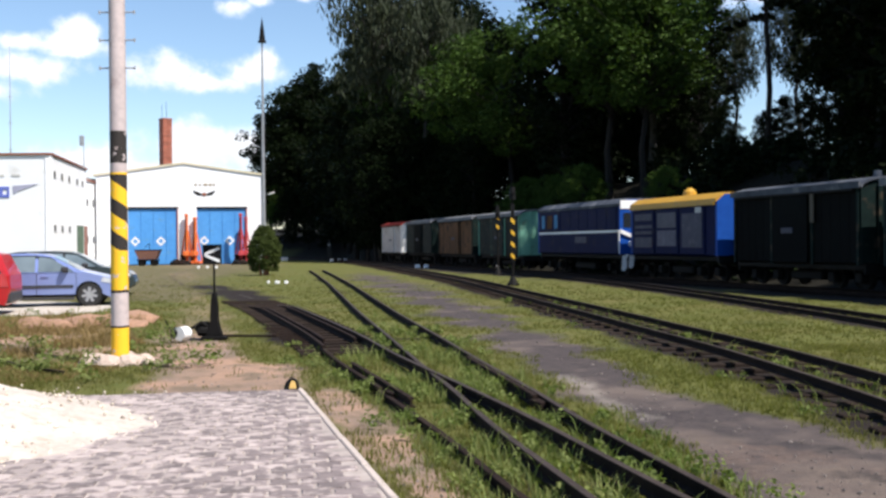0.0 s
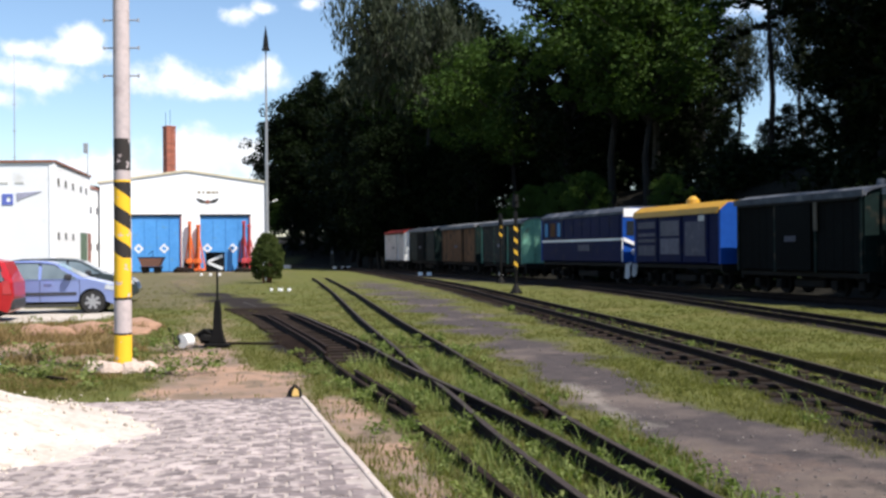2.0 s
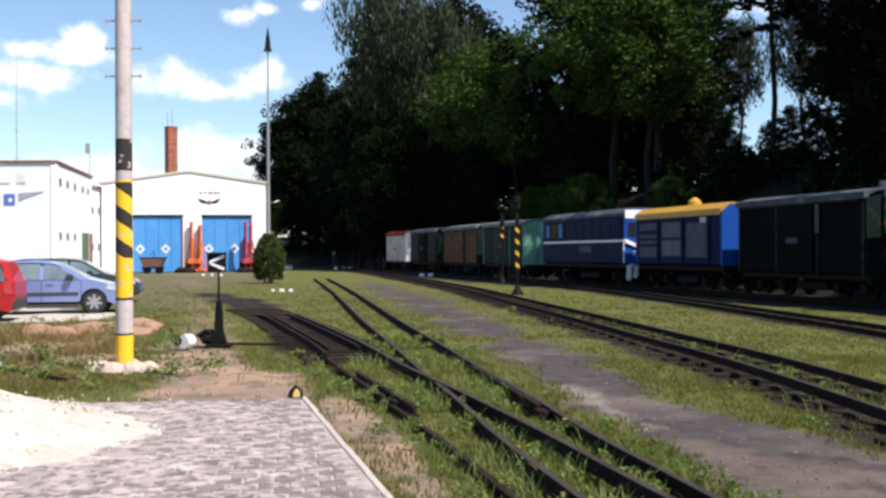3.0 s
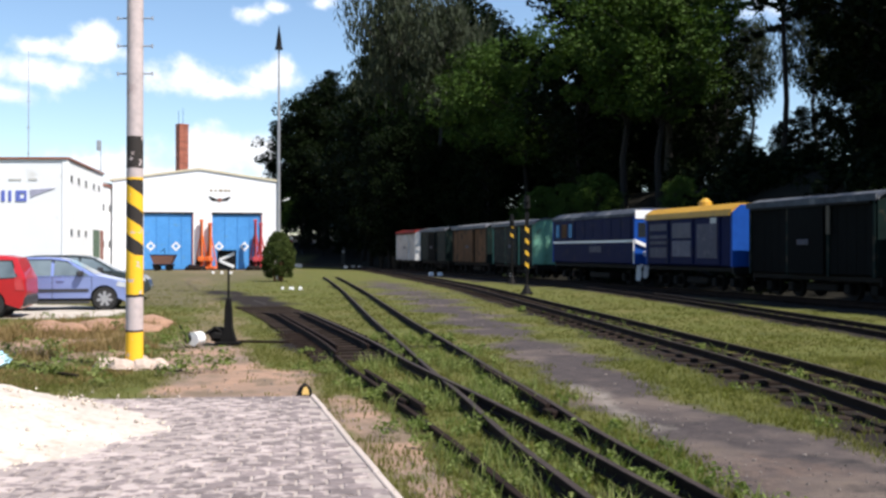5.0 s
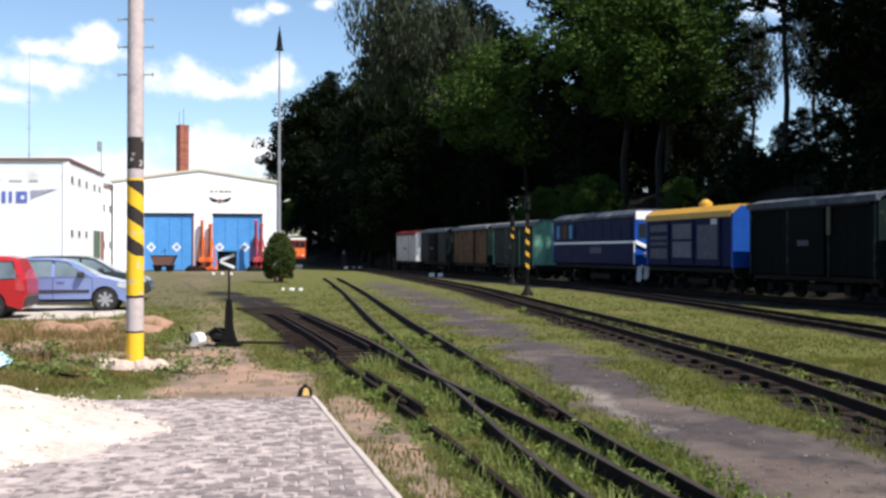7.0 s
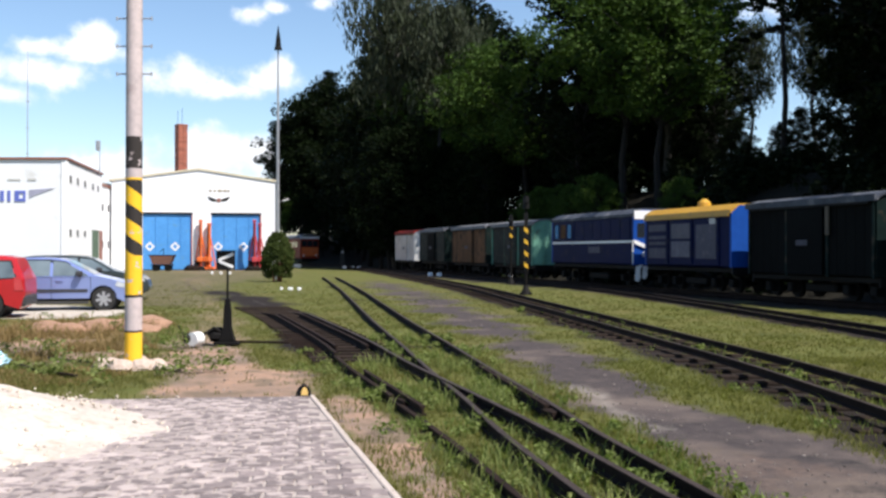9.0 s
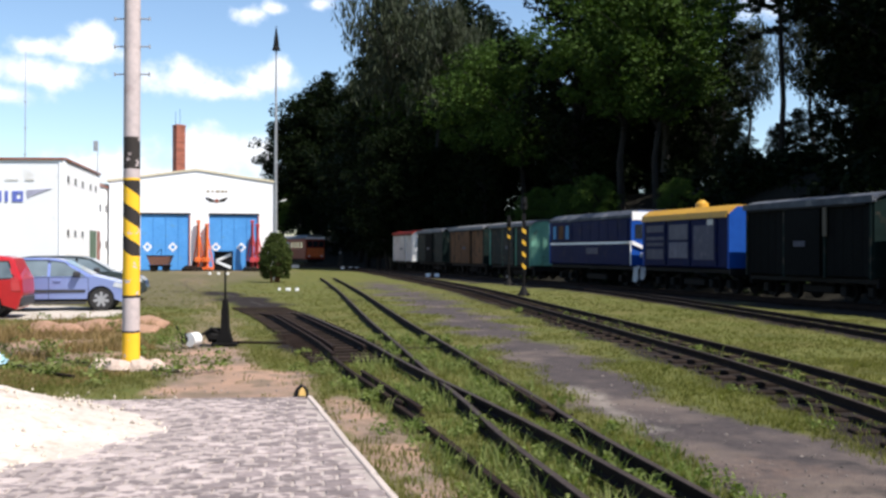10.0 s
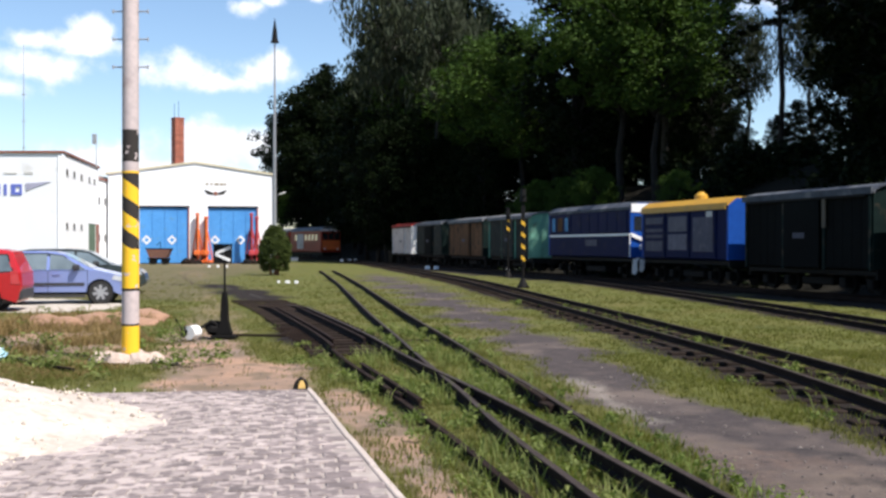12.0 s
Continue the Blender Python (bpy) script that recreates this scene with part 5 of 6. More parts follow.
def switch_stand():
    t = thing("switch_stand", pose(-3.98, 17.7, 0), "black switch stand with white arrow sign and weighted lever", "switch stand")
    part("base_plate", boxed(-0.22, 0.22, -0.14, 0.14, 0.0, 0.05, bevel=0.01), "iron", t)
    bm = B()
    extrude_profile(bm, [(-0.14, 0.06), (0.14, 0.06), (0.10, 0.16), (0.065, 0.30), (0.052, 0.62), (0.028, 0.80), (-0.028, 0.80), (-0.052, 0.62), (-0.065, 0.30), (-0.10, 0.16)], "y", -0.08, 0.08)
    part("pedestal", bm, "iron", t)
    part("spindle", rod((0, 0, 0.78), (0, 0, 1.62), 0.020, 0.018, seg=10), "iron", t)
    s = part("sign_plate", boxed(-0.19, 0.14, -0.045, -0.025, 1.30, 1.63, bevel=0.004), "black", t, "black square plate with a white arrow")
    bm = B()
    for z0, z1 in ((1.465, 1.595), (1.465, 1.335)):
        up = 0.045 if z1 > z0 else -0.045
        v = [(-0.155, z0 - up * 0.35), (-0.155, z0 + up * 0.6), (0.10, z1 + up * 0.2), (0.115, z1 - up * 0.9)]
        extrude_profile(bm, v, "y", -0.058, -0.046)
    part("arrow", bm, "white", s)
    part("sign_shade", boxed(-0.20, 0.15, -0.10, -0.020, 1.632, 1.642), "black", s)
    part("lever", cyl(cyl(B(), (-0.06, 0, 0.18), (-0.22, -0.1, 0.30), 0.03, seg=8), (-0.22, -0.1, 0.30), (-0.46, -0.25, 0.12), 0.022, seg=8), "iron", t)
    w = part("counterweight", rod((-0.50, -0.46, 0.13), (-0.42, -0.28, 0.13), 0.115, seg=22), "white", t, "round weight painted white and black")
    part("weight_face", rod((-0.64, -0.40, 0.14), (-0.53, -0.34, 0.14), 0.095, seg=22), "black", w)
    part("lever_grip", rod((-0.62, -0.42, 0.16), (-0.72, -0.5, 0.36), 0.014, seg=8), "iron", w)
    part("throw_rod", rod((0.1, 0.05, 0.05), (1.1, -0.12, 0.05), 0.022, seg=8), "rust", t)
    part("lump", lump(random.Random(5), 0.16, 0.8), "iron", t).location = (-0.2, 0.05, 0.18)


switch_stand()


def marker_lantern():
    t = thing("marker_lantern", pose(-1.68, 11.22, 0), "small black lantern with yellow front on the paving corner", "lantern")
    t.scale = (0.85, 0.85, 0.85)
    part("base", boxed(-0.11, 0.11, -0.07, 0.07, 0.0, 0.05, bevel=0.012), "black", t)
    bm = B()
    pts = [(0.09 * math.cos(a), 0.05 + 0.13 * math.sin(a)) for a in [math.pi * k / 10 for k in range(11)]]
    extrude_profile(bm, pts, "y", -0.05, 0.06)
    part("hood", bm, "black", t)
    pts = [(0.022 + 0.045 * math.cos(a), 0.052 + 0.105 * math.sin(a)) for a in [math.pi * k / 10 for k in range(11)]]
    part("lens", extrude_profile(B(), pts, "y", -0.062, -0.051), material("yellow lens", (0.80, 0.52, 0.16)), t, "pale yellow front")
    part("cap", rod((0, 0, 0.17), (0, 0, 0.20), 0.025, 0.012, seg=10), "black", t)


marker_lantern()


def trackside_post(x, y, top, first, count, label):
    t = thing("trackside_post", pose(x, y, 0), label, "signal post", "striped posts")
    part("pole", rod((0, 0, 0), (0, 0, top - 0.35), 0.055, 0.045), "iron", t)
    foot = part("foot", rod((0, 0, 0), (0, 0, 0.34), 0.24, 0.07, seg=10), "iron", t)
    for s in (-1, 1):
        part("brace", boxed(-0.30, 0.30, -0.05, 0.05, 0, 0.06, bevel=0.01, m=pose(0, 0, 0, 0, 0, 45 * s)), "iron", foot)
    b = part("stripe_board", boxed(-0.075, 0.075, -0.10, -0.07, first - 0.08, first + 0.46 * count + 0.3, bevel=0.004), "black", t)
    for k in range(count):
        z = first + k * 0.45
        part("stripe", extrude_profile(B(), [(-0.073, z + 0.12), (0.073, z), (0.073, z + 0.15), (-0.073, z + 0.27)], "y", -0.112, -0.102), "yellow", b)
    h = part("lamp_head", rod((0, -0.05, top - 0.48), (0, -0.05, top), 0.13, 0.10), "black", t)
    part("hood", boxed(-0.08, 0.08, -0.30, -0.16, top - 0.26, top - 0.22), "black", h)


trackside_post(2.68, 39.2, 3.78, 0.98, 4, "black trackside post with yellow and black striped board")
trackside_post(2.79, 52.0, 3.40, 2.32, 2, "black trackside post with two short yellow stripes")


def flood_mast():
    t = thing("lighting_mast", pose(-10.54, 60, 0), "tall grey steel lighting mast with pointed lantern head", "light mast")
    part("mast", rod((0, 0, 0), (0, 0, 13.8), 0.13, 0.045, seg=14), "galvanised", t)
    hd = part("lantern_head", rod((0, 0, 13.75), (0, 0, 14.4), 0.18, 0.11), "iron", t, "dark pointed head")
    part("spike", rod((0, 0, 14.4), (0, 0, 15.0), 0.10, 0.01), "iron", hd)
    part("collar", rod((0, 0, 13.55), (0, 0, 13.75), 0.26, 0.17), "iron", hd)


flood_mast()


def thuja():
    t = thing("thuja_bush", pose(-9.72, 55.4, 0), "dense clipped green thuja bush before the shed", "bush")
    rng = np.random.RandomState(8)
    bm = B()
    for x, y in ((0, 0), (0.18, -0.1), (-0.2, 0.05), (0.05, 0.15)):
        cyl(bm, (x, y, -0.05), (x * 1.6, y * 1.6, 1.2), 0.07, 0.03, 7)
    part("stem", bm, material("reddish stem", (0.26, 0.11, 0.065), (0.16, 0.07, 0.04), 0.9), t)
    n = 240
    f = rng.uniform(0.02, 1, n)
    rad = 0.90 * np.sin(np.pi * (0.22 + 0.74 * f)) ** 0.7 * rng.uniform(0.55, 1.0, n) ** 0.4
    ang = rng.uniform(0, 6.28, n)
    c = np.stack([rad * np.cos(ang) * 0.93, rad * np.sin(ang) * 0.93, 0.26 + 2.32 * f], 1)
    pts = leaf_cloud(rng, c, np.full(n, 0.17), 24000, 0.040)
    part("foliage", (pts.tolist(), [], np.arange(len(pts)).reshape(-1, 4).tolist()), "thuja", t)


thuja()


def lifting_jack(x, y, lean, mat, label, h=4.0):
    t = thing("lifting_jack", pose(x, y, 0, 0, 0, lean), label, "lifting jack", "jacks at the shed doors")
    part("base_frame", boxed(-0.55, 0.55, -0.45, 0.45, 0.08, 0.30, bevel=0.02), mat, t)
    part("column", boxed(-0.12, 0.12, -0.12, 0.12, 0.30, h, bevel=0.02), mat, t)
    part("screw", rod((-0.05, -0.18, 0.4), (-0.05, -0.18, h - 0.1), 0.045, seg=10), "iron", t)
    part("head", boxed(-0.16, 0.16, -0.16, 0.16, h, h + 0.20, bevel=0.04), mat, t)
    part("carriage", boxed(-0.24, 0.24, -0.55, 0.2, 0.75, 1.15, bevel=0.03), mat, t)
    for s in (-1, 1):
        part("brace", rod((s * 0.5, 0.3, 0.3), (s * 0.1, 0.05, h * 0.72), 0.06, seg=8), mat, t)
    part("motor_box", boxed(-0.5, -0.1, 0.1, 0.5, 0.30, 0.85, bevel=0.03), "iron", t)
    for sx in (-0.45, 0.45):
        part("wheel", rod((sx - 0.05, -0.3, 0.09), (sx + 0.05, -0.3, 0.09), 0.09, seg=12), "iron", t)


lifting_jack(-22.25, 88.4, 8, "orange", "tall orange-red lifting jack between the blue doors", 4.2)
lifting_jack(-21.55, 88.6, -12, "orange", "tall orange-red lifting jack between the blue doors", 3.9)
lifting_jack(-17.55, 88.4, 15, "red_jack", "tall dark red lifting jack before the door", 4.2)
lifting_jack(-17.2, 89.0, -5, "red_jack", "tall dark red lifting jack before the door", 3.9)


def hand_trolley():
    t = thing("mine_wagon", pose(-24.45, 84.5, 0.0, 0, 0, 4), "small rusty tipping wagon before the shed", "tipping wagon")
    brown = material("rusty brown sheet", (0.17, 0.075, 0.05), (0.09, 0.045, 0.035), 0.85, grain=7)
    part("frame", boxed(-0.85, 0.85, -0.5, 0.5, 0.40, 0.54, bevel=0.02), "iron", t)
    part("tub", extrude_profile(B(), [(-0.7, 0.56), (0.7, 0.56), (1.0, 1.28), (-1.0, 1.28)], "y", -0.55, 0.55), brown, t)
    part("rim", boxed(-1.03, 1.03, -0.58, 0.58, 1.27, 1.34, bevel=0.01), "iron", t)
    for x in (-0.5, 0.5):
        for y in (-0.42, 0.42):
            part("wheel", rod((x, y - 0.05, 0.26), (x, y + 0.05, 0.26), 0.26, seg=18), "iron", t)
    part("handle", cyl(cyl(B(), (0.1, 0, 1.3), (0.1, 0, 1.85), 0.03, seg=6), (-0.3, 0, 1.5), (0.1, 0, 1.85), 0.025, seg=6), "iron", t)



hand_trolley()


def scrap_heap(x, y, seed, label):
    rng = random.Random(seed)
    t = thing("scrap_heap", pose(x, y, 0), label, "scrap heap")
    for k in range(4):
        part("lump", lump(rng, rng.uniform(0.3, 0.5), 0.7, 2), "rust" if k % 2 else "iron", t).location = (rng.uniform(-0.7, 0.7), rng.uniform(-0.3, 0.2), 0.1)


scrap_heap(-22.6, 87.6, 1, "dark rusty scrap heap at the foot of the jacks")
scrap_heap(-17.9, 87.6, 2, "dark rusty scrap heap at the foot of the jacks")

# ---- cars ----


def car(m, paint, label, shape):
    """A passenger car from its side outline: x runs to the nose, y across, with leaning upper sides."""
    t = thing("parked_car", m, label, "car", "parked cars")
    L, H, half = shape["length"], shape["height"], 0.84
    belt, wx = 0.92, shape["wheels"]
    r = 0.31

    def lean(z):
        return half * (1 - 0.24 * max(0.0, (z - belt) / (H - belt)) ** 1.1)

    def arch(x):
        return [(x + (r + 0.06) * math.cos(a), r + (r + 0.06) * math.sin(a)) for a in [math.pi * k / 9 for k in range(10)][::-1] if r + (r + 0.06) * math.sin(a) >= 0.2]

    low = [(-L / 2 + 0.05, 0.30), (-L / 2 + 0.12, 0.20)] + arch(wx[0]) + arch(wx[1]) + [(L / 2 - 0.15, 0.20), (L / 2 - 0.02, 0.32)]
    outline = low + shape["top"]
    cz = 0.75
    bm = B()
    rows = []
    for f, k in ((-1, 0.965), (-0.94, 1.0), (0.94, 1.0), (1, 0.965)):
        rows.append([bm.verts.new((x * (0.985 if k < 1 else 1), f, cz + (z - cz) * k)) for x, z in outline])
    n = len(outline)
    for a, b in zip(rows, rows[1:]):
        for i in range(n):
            bm.faces.new((a[i], a[(i + 1) % n], b[(i + 1) % n], b[i]))
    bm.faces.new(rows[0])
    bm.faces.new(rows[-1][::-1])
    for z in (0.55, 0.75, belt, 1.0, 1.08, 1.16, 1.24, 1.32, 1.40):
        bmesh.ops.bisect_plane(bm, geom=bm.verts[:] + bm.edges[:] + bm.faces[:], plane_co=(0, 0, z), plane_no=(0, 0, 1))
    for v in bm.verts:
        v.co.y *= lean(v.co.z)
    body = part("body", bm, paint, t)

    def side_panel(name, poly, mat, parent, out=0.008, label=""):
        for s in (-1, 1):
            bm = B()
            v = [bm.verts.new((x, s * (lean(z) + out), z)) for x, z in poly]
            w = [bm.verts.new((x, s * (lean(z) - 0.03), z)) for x, z in poly]
            bm.faces.new(v)
            bm.faces.new(w[::-1])
            for i in range(len(poly)):
                bm.faces.new((v[i], w[i], w[(i + 1) % len(poly)], v[(i + 1) % len(poly)]))
            part(name, bm, mat, parent, label)

    for poly in shape["glass"]:
        mx, mz = sum(p[0] for p in poly) / len(poly), sum(p[1] for p in poly) / len(poly)
        side_panel("window_frame", [(mx + (x - mx) * 1.10, mz + (z - mz) * 1.16) for x, z in poly], "black", body, 0.004)
        side_panel("side_window", poly, "car_glass", body)
    side_panel("side_moulding", [(wx[0] + 0.42, 0.50), (wx[1] - 0.42, 0.50), (wx[1] - 0.42, 0.58), (wx[0] + 0.42, 0.58)], shape.get("moulding", "plastic"), body, 0.02)
    side_panel("sill", [(wx[0] + 0.40, 0.18), (wx[1] - 0.40, 0.18), (wx[1] - 0.40, 0.25), (wx[0] + 0.40, 0.25)], "plastic", body, 0.012)
    for a, b in shape["joints"]:
        side_panel("door_joint", [(a - 0.006, 0.28), (a + 0.006, 0.28), (b + 0.006, belt), (b - 0.006, belt)], "black", body, 0.004)
    for x in shape["handles"]:
        side_panel("door_handle", [(x - 0.09, 0.80), (x + 0.09, 0.80), (x + 0.09, 0.835), (x - 0.09, 0.835)], paint, body, 0.035)
    side_panel("head_lamp", shape["head"], MAT["clear"] if "clear" in MAT else "glass", body, 0.012)
    side_panel("tail_lamp", shape["tail"], "tail_red", body, 0.014)
    # bumpers
    for s, x in ((1, L / 2), (-1, -L / 2)):
        part("bumper", boxed(min(x - s * 0.25, x + s * 0.03), max(x - s * 0.25, x + s * 0.03), -half + 0.02, half - 0.02, 0.26, 0.50 if s > 0 else 0.56, bevel=0.06), shape.get("bumper", paint), body)
    # windscreen and rear window follow the outline
    for (xa, za), (xb, zb) in shape["screens"]:
        bm = B()
        nx, nz = (zb - za), -(xb - xa)
        q = math.hypot(nx, nz)
        nx, nz = nx / q * 0.012, nz / q * 0.012
        if nz < 0:
            nx, nz = -nx, -nz
        v = [bm.verts.new(p) for p in ((xa + nx, -lean(za) * 0.88, za + nz), (xa + nx, lean(za) * 0.88, za + nz), (xb + nx, lean(zb) * 0.88, zb + nz), (xb + nx, -lean(zb) * 0.88, zb + nz))]
        bm.faces.new(v)
        ex = bmesh.ops.extrude_face_region(bm, geom=bm.faces[:])
        bmesh.ops.translate(bm, vec=(-nx * 2, 0, -nz * 2), verts=[g for g in ex["geom"] if isinstance(g, bmesh.types.BMVert)])
        part("windscreen", bm, "car_glass", body)
    for s in (-1, 1):
        mir = part("wing_mirror", boxed(-0.09, 0.09, -0.10, 0.10, -0.07, 0.08, bevel=0.03), "plastic", body)
        mir.location = (shape["mirror"], s * (half + 0.10), belt + 0.08)
    for x in wx:
        part("wheel_arch", rod((x, -half + 0.04, r), (x, half - 0.04, r), r + 0.055, seg=24), "black", body)
        for s in (-1, 1):
            wl = part("wheel", rod((0, -0.10, 0), (0, 0.10, 0), r, seg=28), "tyre", t)
            wl.location = (x, s * (half - 0.09), r)
            part("rim", rod((0, s * 0.101, 0), (0, s * 0.108, 0), r * 0.68, seg=24), "plastic", wl)
            bm = B()
            for k in range(7):
                a = 2 * math.pi * k / 7
                box(bm, -0.035, 0.035, s * 0.112 - 0.003, s * 0.112 + 0.003, 0.03, r * 0.66, 0, pose(0, 0, 0, 0, math.degrees(a), 0))
            cyl(bm, (0, s * 0.106, 0), (0, s * 0.120, 0), 0.06, seg=12)
            part("hub_cap", bm, "alloy", wl, "silver spoked hub cap")
    return t


# grey base colour imitates reflections and the bright view through the windows
MAT["car_glass"] = material("car glass with painted reflection", (0.16, 0.20, 0.22), (0.07, 0.09, 0.10), 0.05, grain=1.1, coarse=0.9, spec=0.9)
MAT["tail_red"] = material("red tail lamp glass", (0.45, 0.02, 0.02), None, 0.2, coat=0.5)
MAT["clear"] = material("clear lamp glass", (0.55, 0.58, 0.62), None, 0.15, coat=0.5)
HATCH = dict(length=4.02, height=1.45, wheels=(-1.22, 1.25), mirror=0.62,
             top=[(2.01, 0.50), (1.96, 0.66), (1.82, 0.76), (1.02, 0.96), (0.28, 1.36), (0.02, 1.43), (-0.45, 1.45), (-1.10, 1.43), (-1.52, 1.37), (-1.80, 1.02), (-1.95, 0.92), (-2.01, 0.60)],
             glass=[[(-0.08, 0.94), (0.86, 0.94), (0.24, 1.31), (-0.08, 1.35)], [(-0.95, 0.94), (-0.16, 0.94), (-0.16, 1.36), (-0.95, 1.36)], [(-1.50, 0.98), (-1.03, 0.94), (-1.03, 1.35), (-1.36, 1.30)]],
             joints=[(-0.12, -0.12), (-0.98, -1.0), (0.92, 0.90)], handles=(-0.02 + 0.12, -0.80), head=[(1.55, 0.66), (1.88, 0.60), (1.86, 0.72), (1.60, 0.80)],
             tail=[(-1.98, 0.70), (-1.80, 0.70), (-1.74, 0.95), (-1.92, 0.93)], screens=[((0.98, 0.98), (0.30, 1.35)), ((-1.78, 1.05), (-1.54, 1.35))])
ESTATE = dict(HATCH, length=4.4, wheels=(-1.3, 1.35), top=[(2.20, 0.50), (2.15, 0.66), (2.0, 0.78), (1.10, 0.98), (0.40, 1.38), (0.12, 1.46), (-0.45, 1.49), (-1.50, 1.47), (-1.95, 1.40), (-2.12, 1.0), (-2.17, 0.9), (-2.20, 0.60)],
              glass=[[(-0.02, 0.95), (0.96, 0.95), (0.36, 1.34), (-0.02, 1.38)], [(-0.95, 0.95), (-0.10, 0.95), (-0.10, 1.40), (-0.95, 1.40)], [(-1.85, 0.97), (-1.03, 0.95), (-1.03, 1.40), (-1.75, 1.36)]],
              screens=[((1.06, 1.0), (0.42, 1.37)), ((-2.10, 1.05), (-1.97, 1.38))], tail=[(-2.17, 0.72), (-2.0, 0.72), (-1.98, 1.0), (-2.12, 1.0)], head=[(1.72, 0.66), (2.08, 0.60), (2.06, 0.72), (1.78, 0.82)])
RED_HATCH = dict(HATCH, bumper="plastic", length=3.9, wheels=(-1.15, 1.2), tail=[(-1.94, 0.66), (-1.72, 0.66), (-1.70, 0.98), (-1.84, 0.98)],
                 top=[(1.95, 0.50), (1.90, 0.66), (1.78, 0.78), (1.02, 0.98), (0.28, 1.40), (0.02, 1.47), (-0.45, 1.52), (-1.40, 1.51), (-1.72, 1.45), (-1.90, 1.04), (-1.95, 0.94), (-1.97, 0.60)],
                 glass=[*HATCH["glass"][:2], [(-1.74, 0.98), (-1.03, 0.94), (-1.03, 1.37), (-1.60, 1.36)]])
car(pose(-11.13, 28.53, 0.0, 0, 0, 13), material("silver-blue car paint", (0.25, 0.31, 0.60), (0.24, 0.30, 0.57), 0.3, 0.4, coat=0.6), "silver-blue hatchback parked on pale gravel", HATCH)
car(pose(-12.75, 34.7, 0.0, 0, 0, 13), material("dark green-grey car paint", (0.06, 0.075, 0.072), (0.055, 0.07, 0.068), 0.28, 0.4, coat=0.6), "dark grey-green estate car parked behind the hatchback", ESTATE)
car(pose(-12.62, 25.1, 0.0, 0, 0, 193), material("red car paint", (0.40, 0.010, 0.014), (0.36, 0.009, 0.012), 0.35, 0.05, coat=0.3), "bright red hatchback with black rear bumper", RED_HATCH)


# ---- sand heap, bag, stones ----


def sand_heap():
    bm = B()
    n, rings = 90, 34
    cx, cy = -5.1, 8.9
    rows = []
    for k in range(rings + 1):
        f = k / rings
        row = []
        for j in range(n):
            a = 2 * math.pi * j / n
            edge = 1 + 0.10 * noise.noise(Vector((math.cos(a) * 1.8, math.sin(a) * 1.8, 4)))
            x, y = cx + 2.75 * edge * f * math.cos(a), cy + 2.5 * edge * f * math.sin(a)
            z = 0.47 * (0.5 + 0.5 * math.cos(math.pi * f)) ** 0.9
            z += (0.06 * noise.noise(Vector((x * 1.7, y * 1.7, 0))) + 0.03 * noise.noise(Vector((x * 6, y * 6, 3)))) * (1 - f ** 3) + 0.03 * f * noise.noise(Vector((x * 3.5, y * 3.5, 8)))
            row.append(bm.verts.new((x, y, max(-0.01, z + 0.022 - 0.03 * f))))
            if k == 0:
                break
        rows.append(row)
    for j in range(n):
        bm.faces.new((rows[0][0], rows[1][j], rows[1][(j + 1) % n]))
    for a, b in zip(rows[1:], rows[2:]):
        for j in range(n):
            bm.faces.new((a[j], b[j], b[(j + 1) % n], a[(j + 1) % n]))
    tagged(part("sand", bm, "gravel", smooth=True), "low heap of pale sand spilt on the paving", "sand heap", kind="stuff")
    # grit and small stones on and around it
    rng = np.random.RandomState(21)
    verts, faces = [], []
    for k in range(900):
        a, f = rng.uniform(0, 6.28), rng.uniform(0.1, 1.25) ** 0.8
        x, y = cx + 2.75 * f * math.cos(a), cy + 2.5 * f * math.sin(a)
        z = 0.47 * (0.5 + 0.5 * math.cos(math.pi * min(1, f))) ** 0.9 + 0.01
        s = rng.uniform(0.006, 0.028)
        o = len(verts)
        c = np.array([x, y, z])
        for d in ((1, 0, 0), (-1, 0.2, 0), (0, 1, 0), (0.1, -1, 0), (0, 0, 0.9), (0, 0, -0.9)):
            verts.append(tuple(c + s * np.array(d) * rng.uniform(0.7, 1.2)))
        faces += [tuple(o + i for i in q) for q in ((0, 2, 4), (2, 1, 4), (1, 3, 4), (3, 0, 4), (2, 0, 5), (1, 2, 5), (3, 1, 5), (0, 3, 5))]
    grit = material("mixed grit", (0.62, 0.54, 0.44), (0.30, 0.25, 0.20), 0.9, random_tone=0.45, island=True)
    tagged(part("grit", (verts, [], faces), grit), "loose pale grit round the sand heap", "grit", kind="stuff")


sand_heap()


def plastic_bag():
    bm = lump(random.Random(9), 0.26, 0.55, 3)
    for v in bm.verts:
        v.co += Vector((0.05, 0.05, 0.06)) * noise.noise(v.co * 9)
    ob = part("plastic_bag", bm, material("pale blue plastic film", (0.28, 0.52, 0.66), (0.50, 0.66, 0.74), 0.3, grain=4), smooth=False)
    ob.matrix_world = pose(-6.58, 14.2, 0.08)
    tagged(ob, "crumpled pale blue plastic bag in the grass", "plastic bag")


plastic_bag()


def marker_stone(x, y, sx, sy, sz, label, yaw=0):
    ob = part("marker_stone", boxed(-sx / 2, sx / 2, -sy / 2, sy / 2, -0.05, sz, bevel=min(sx, sy, sz) * 0.2), "white")
    ob.matrix_world = pose(x, y, 0, 0, 0, yaw)
    tagged(ob, label, "marker stone", "white marker stones")


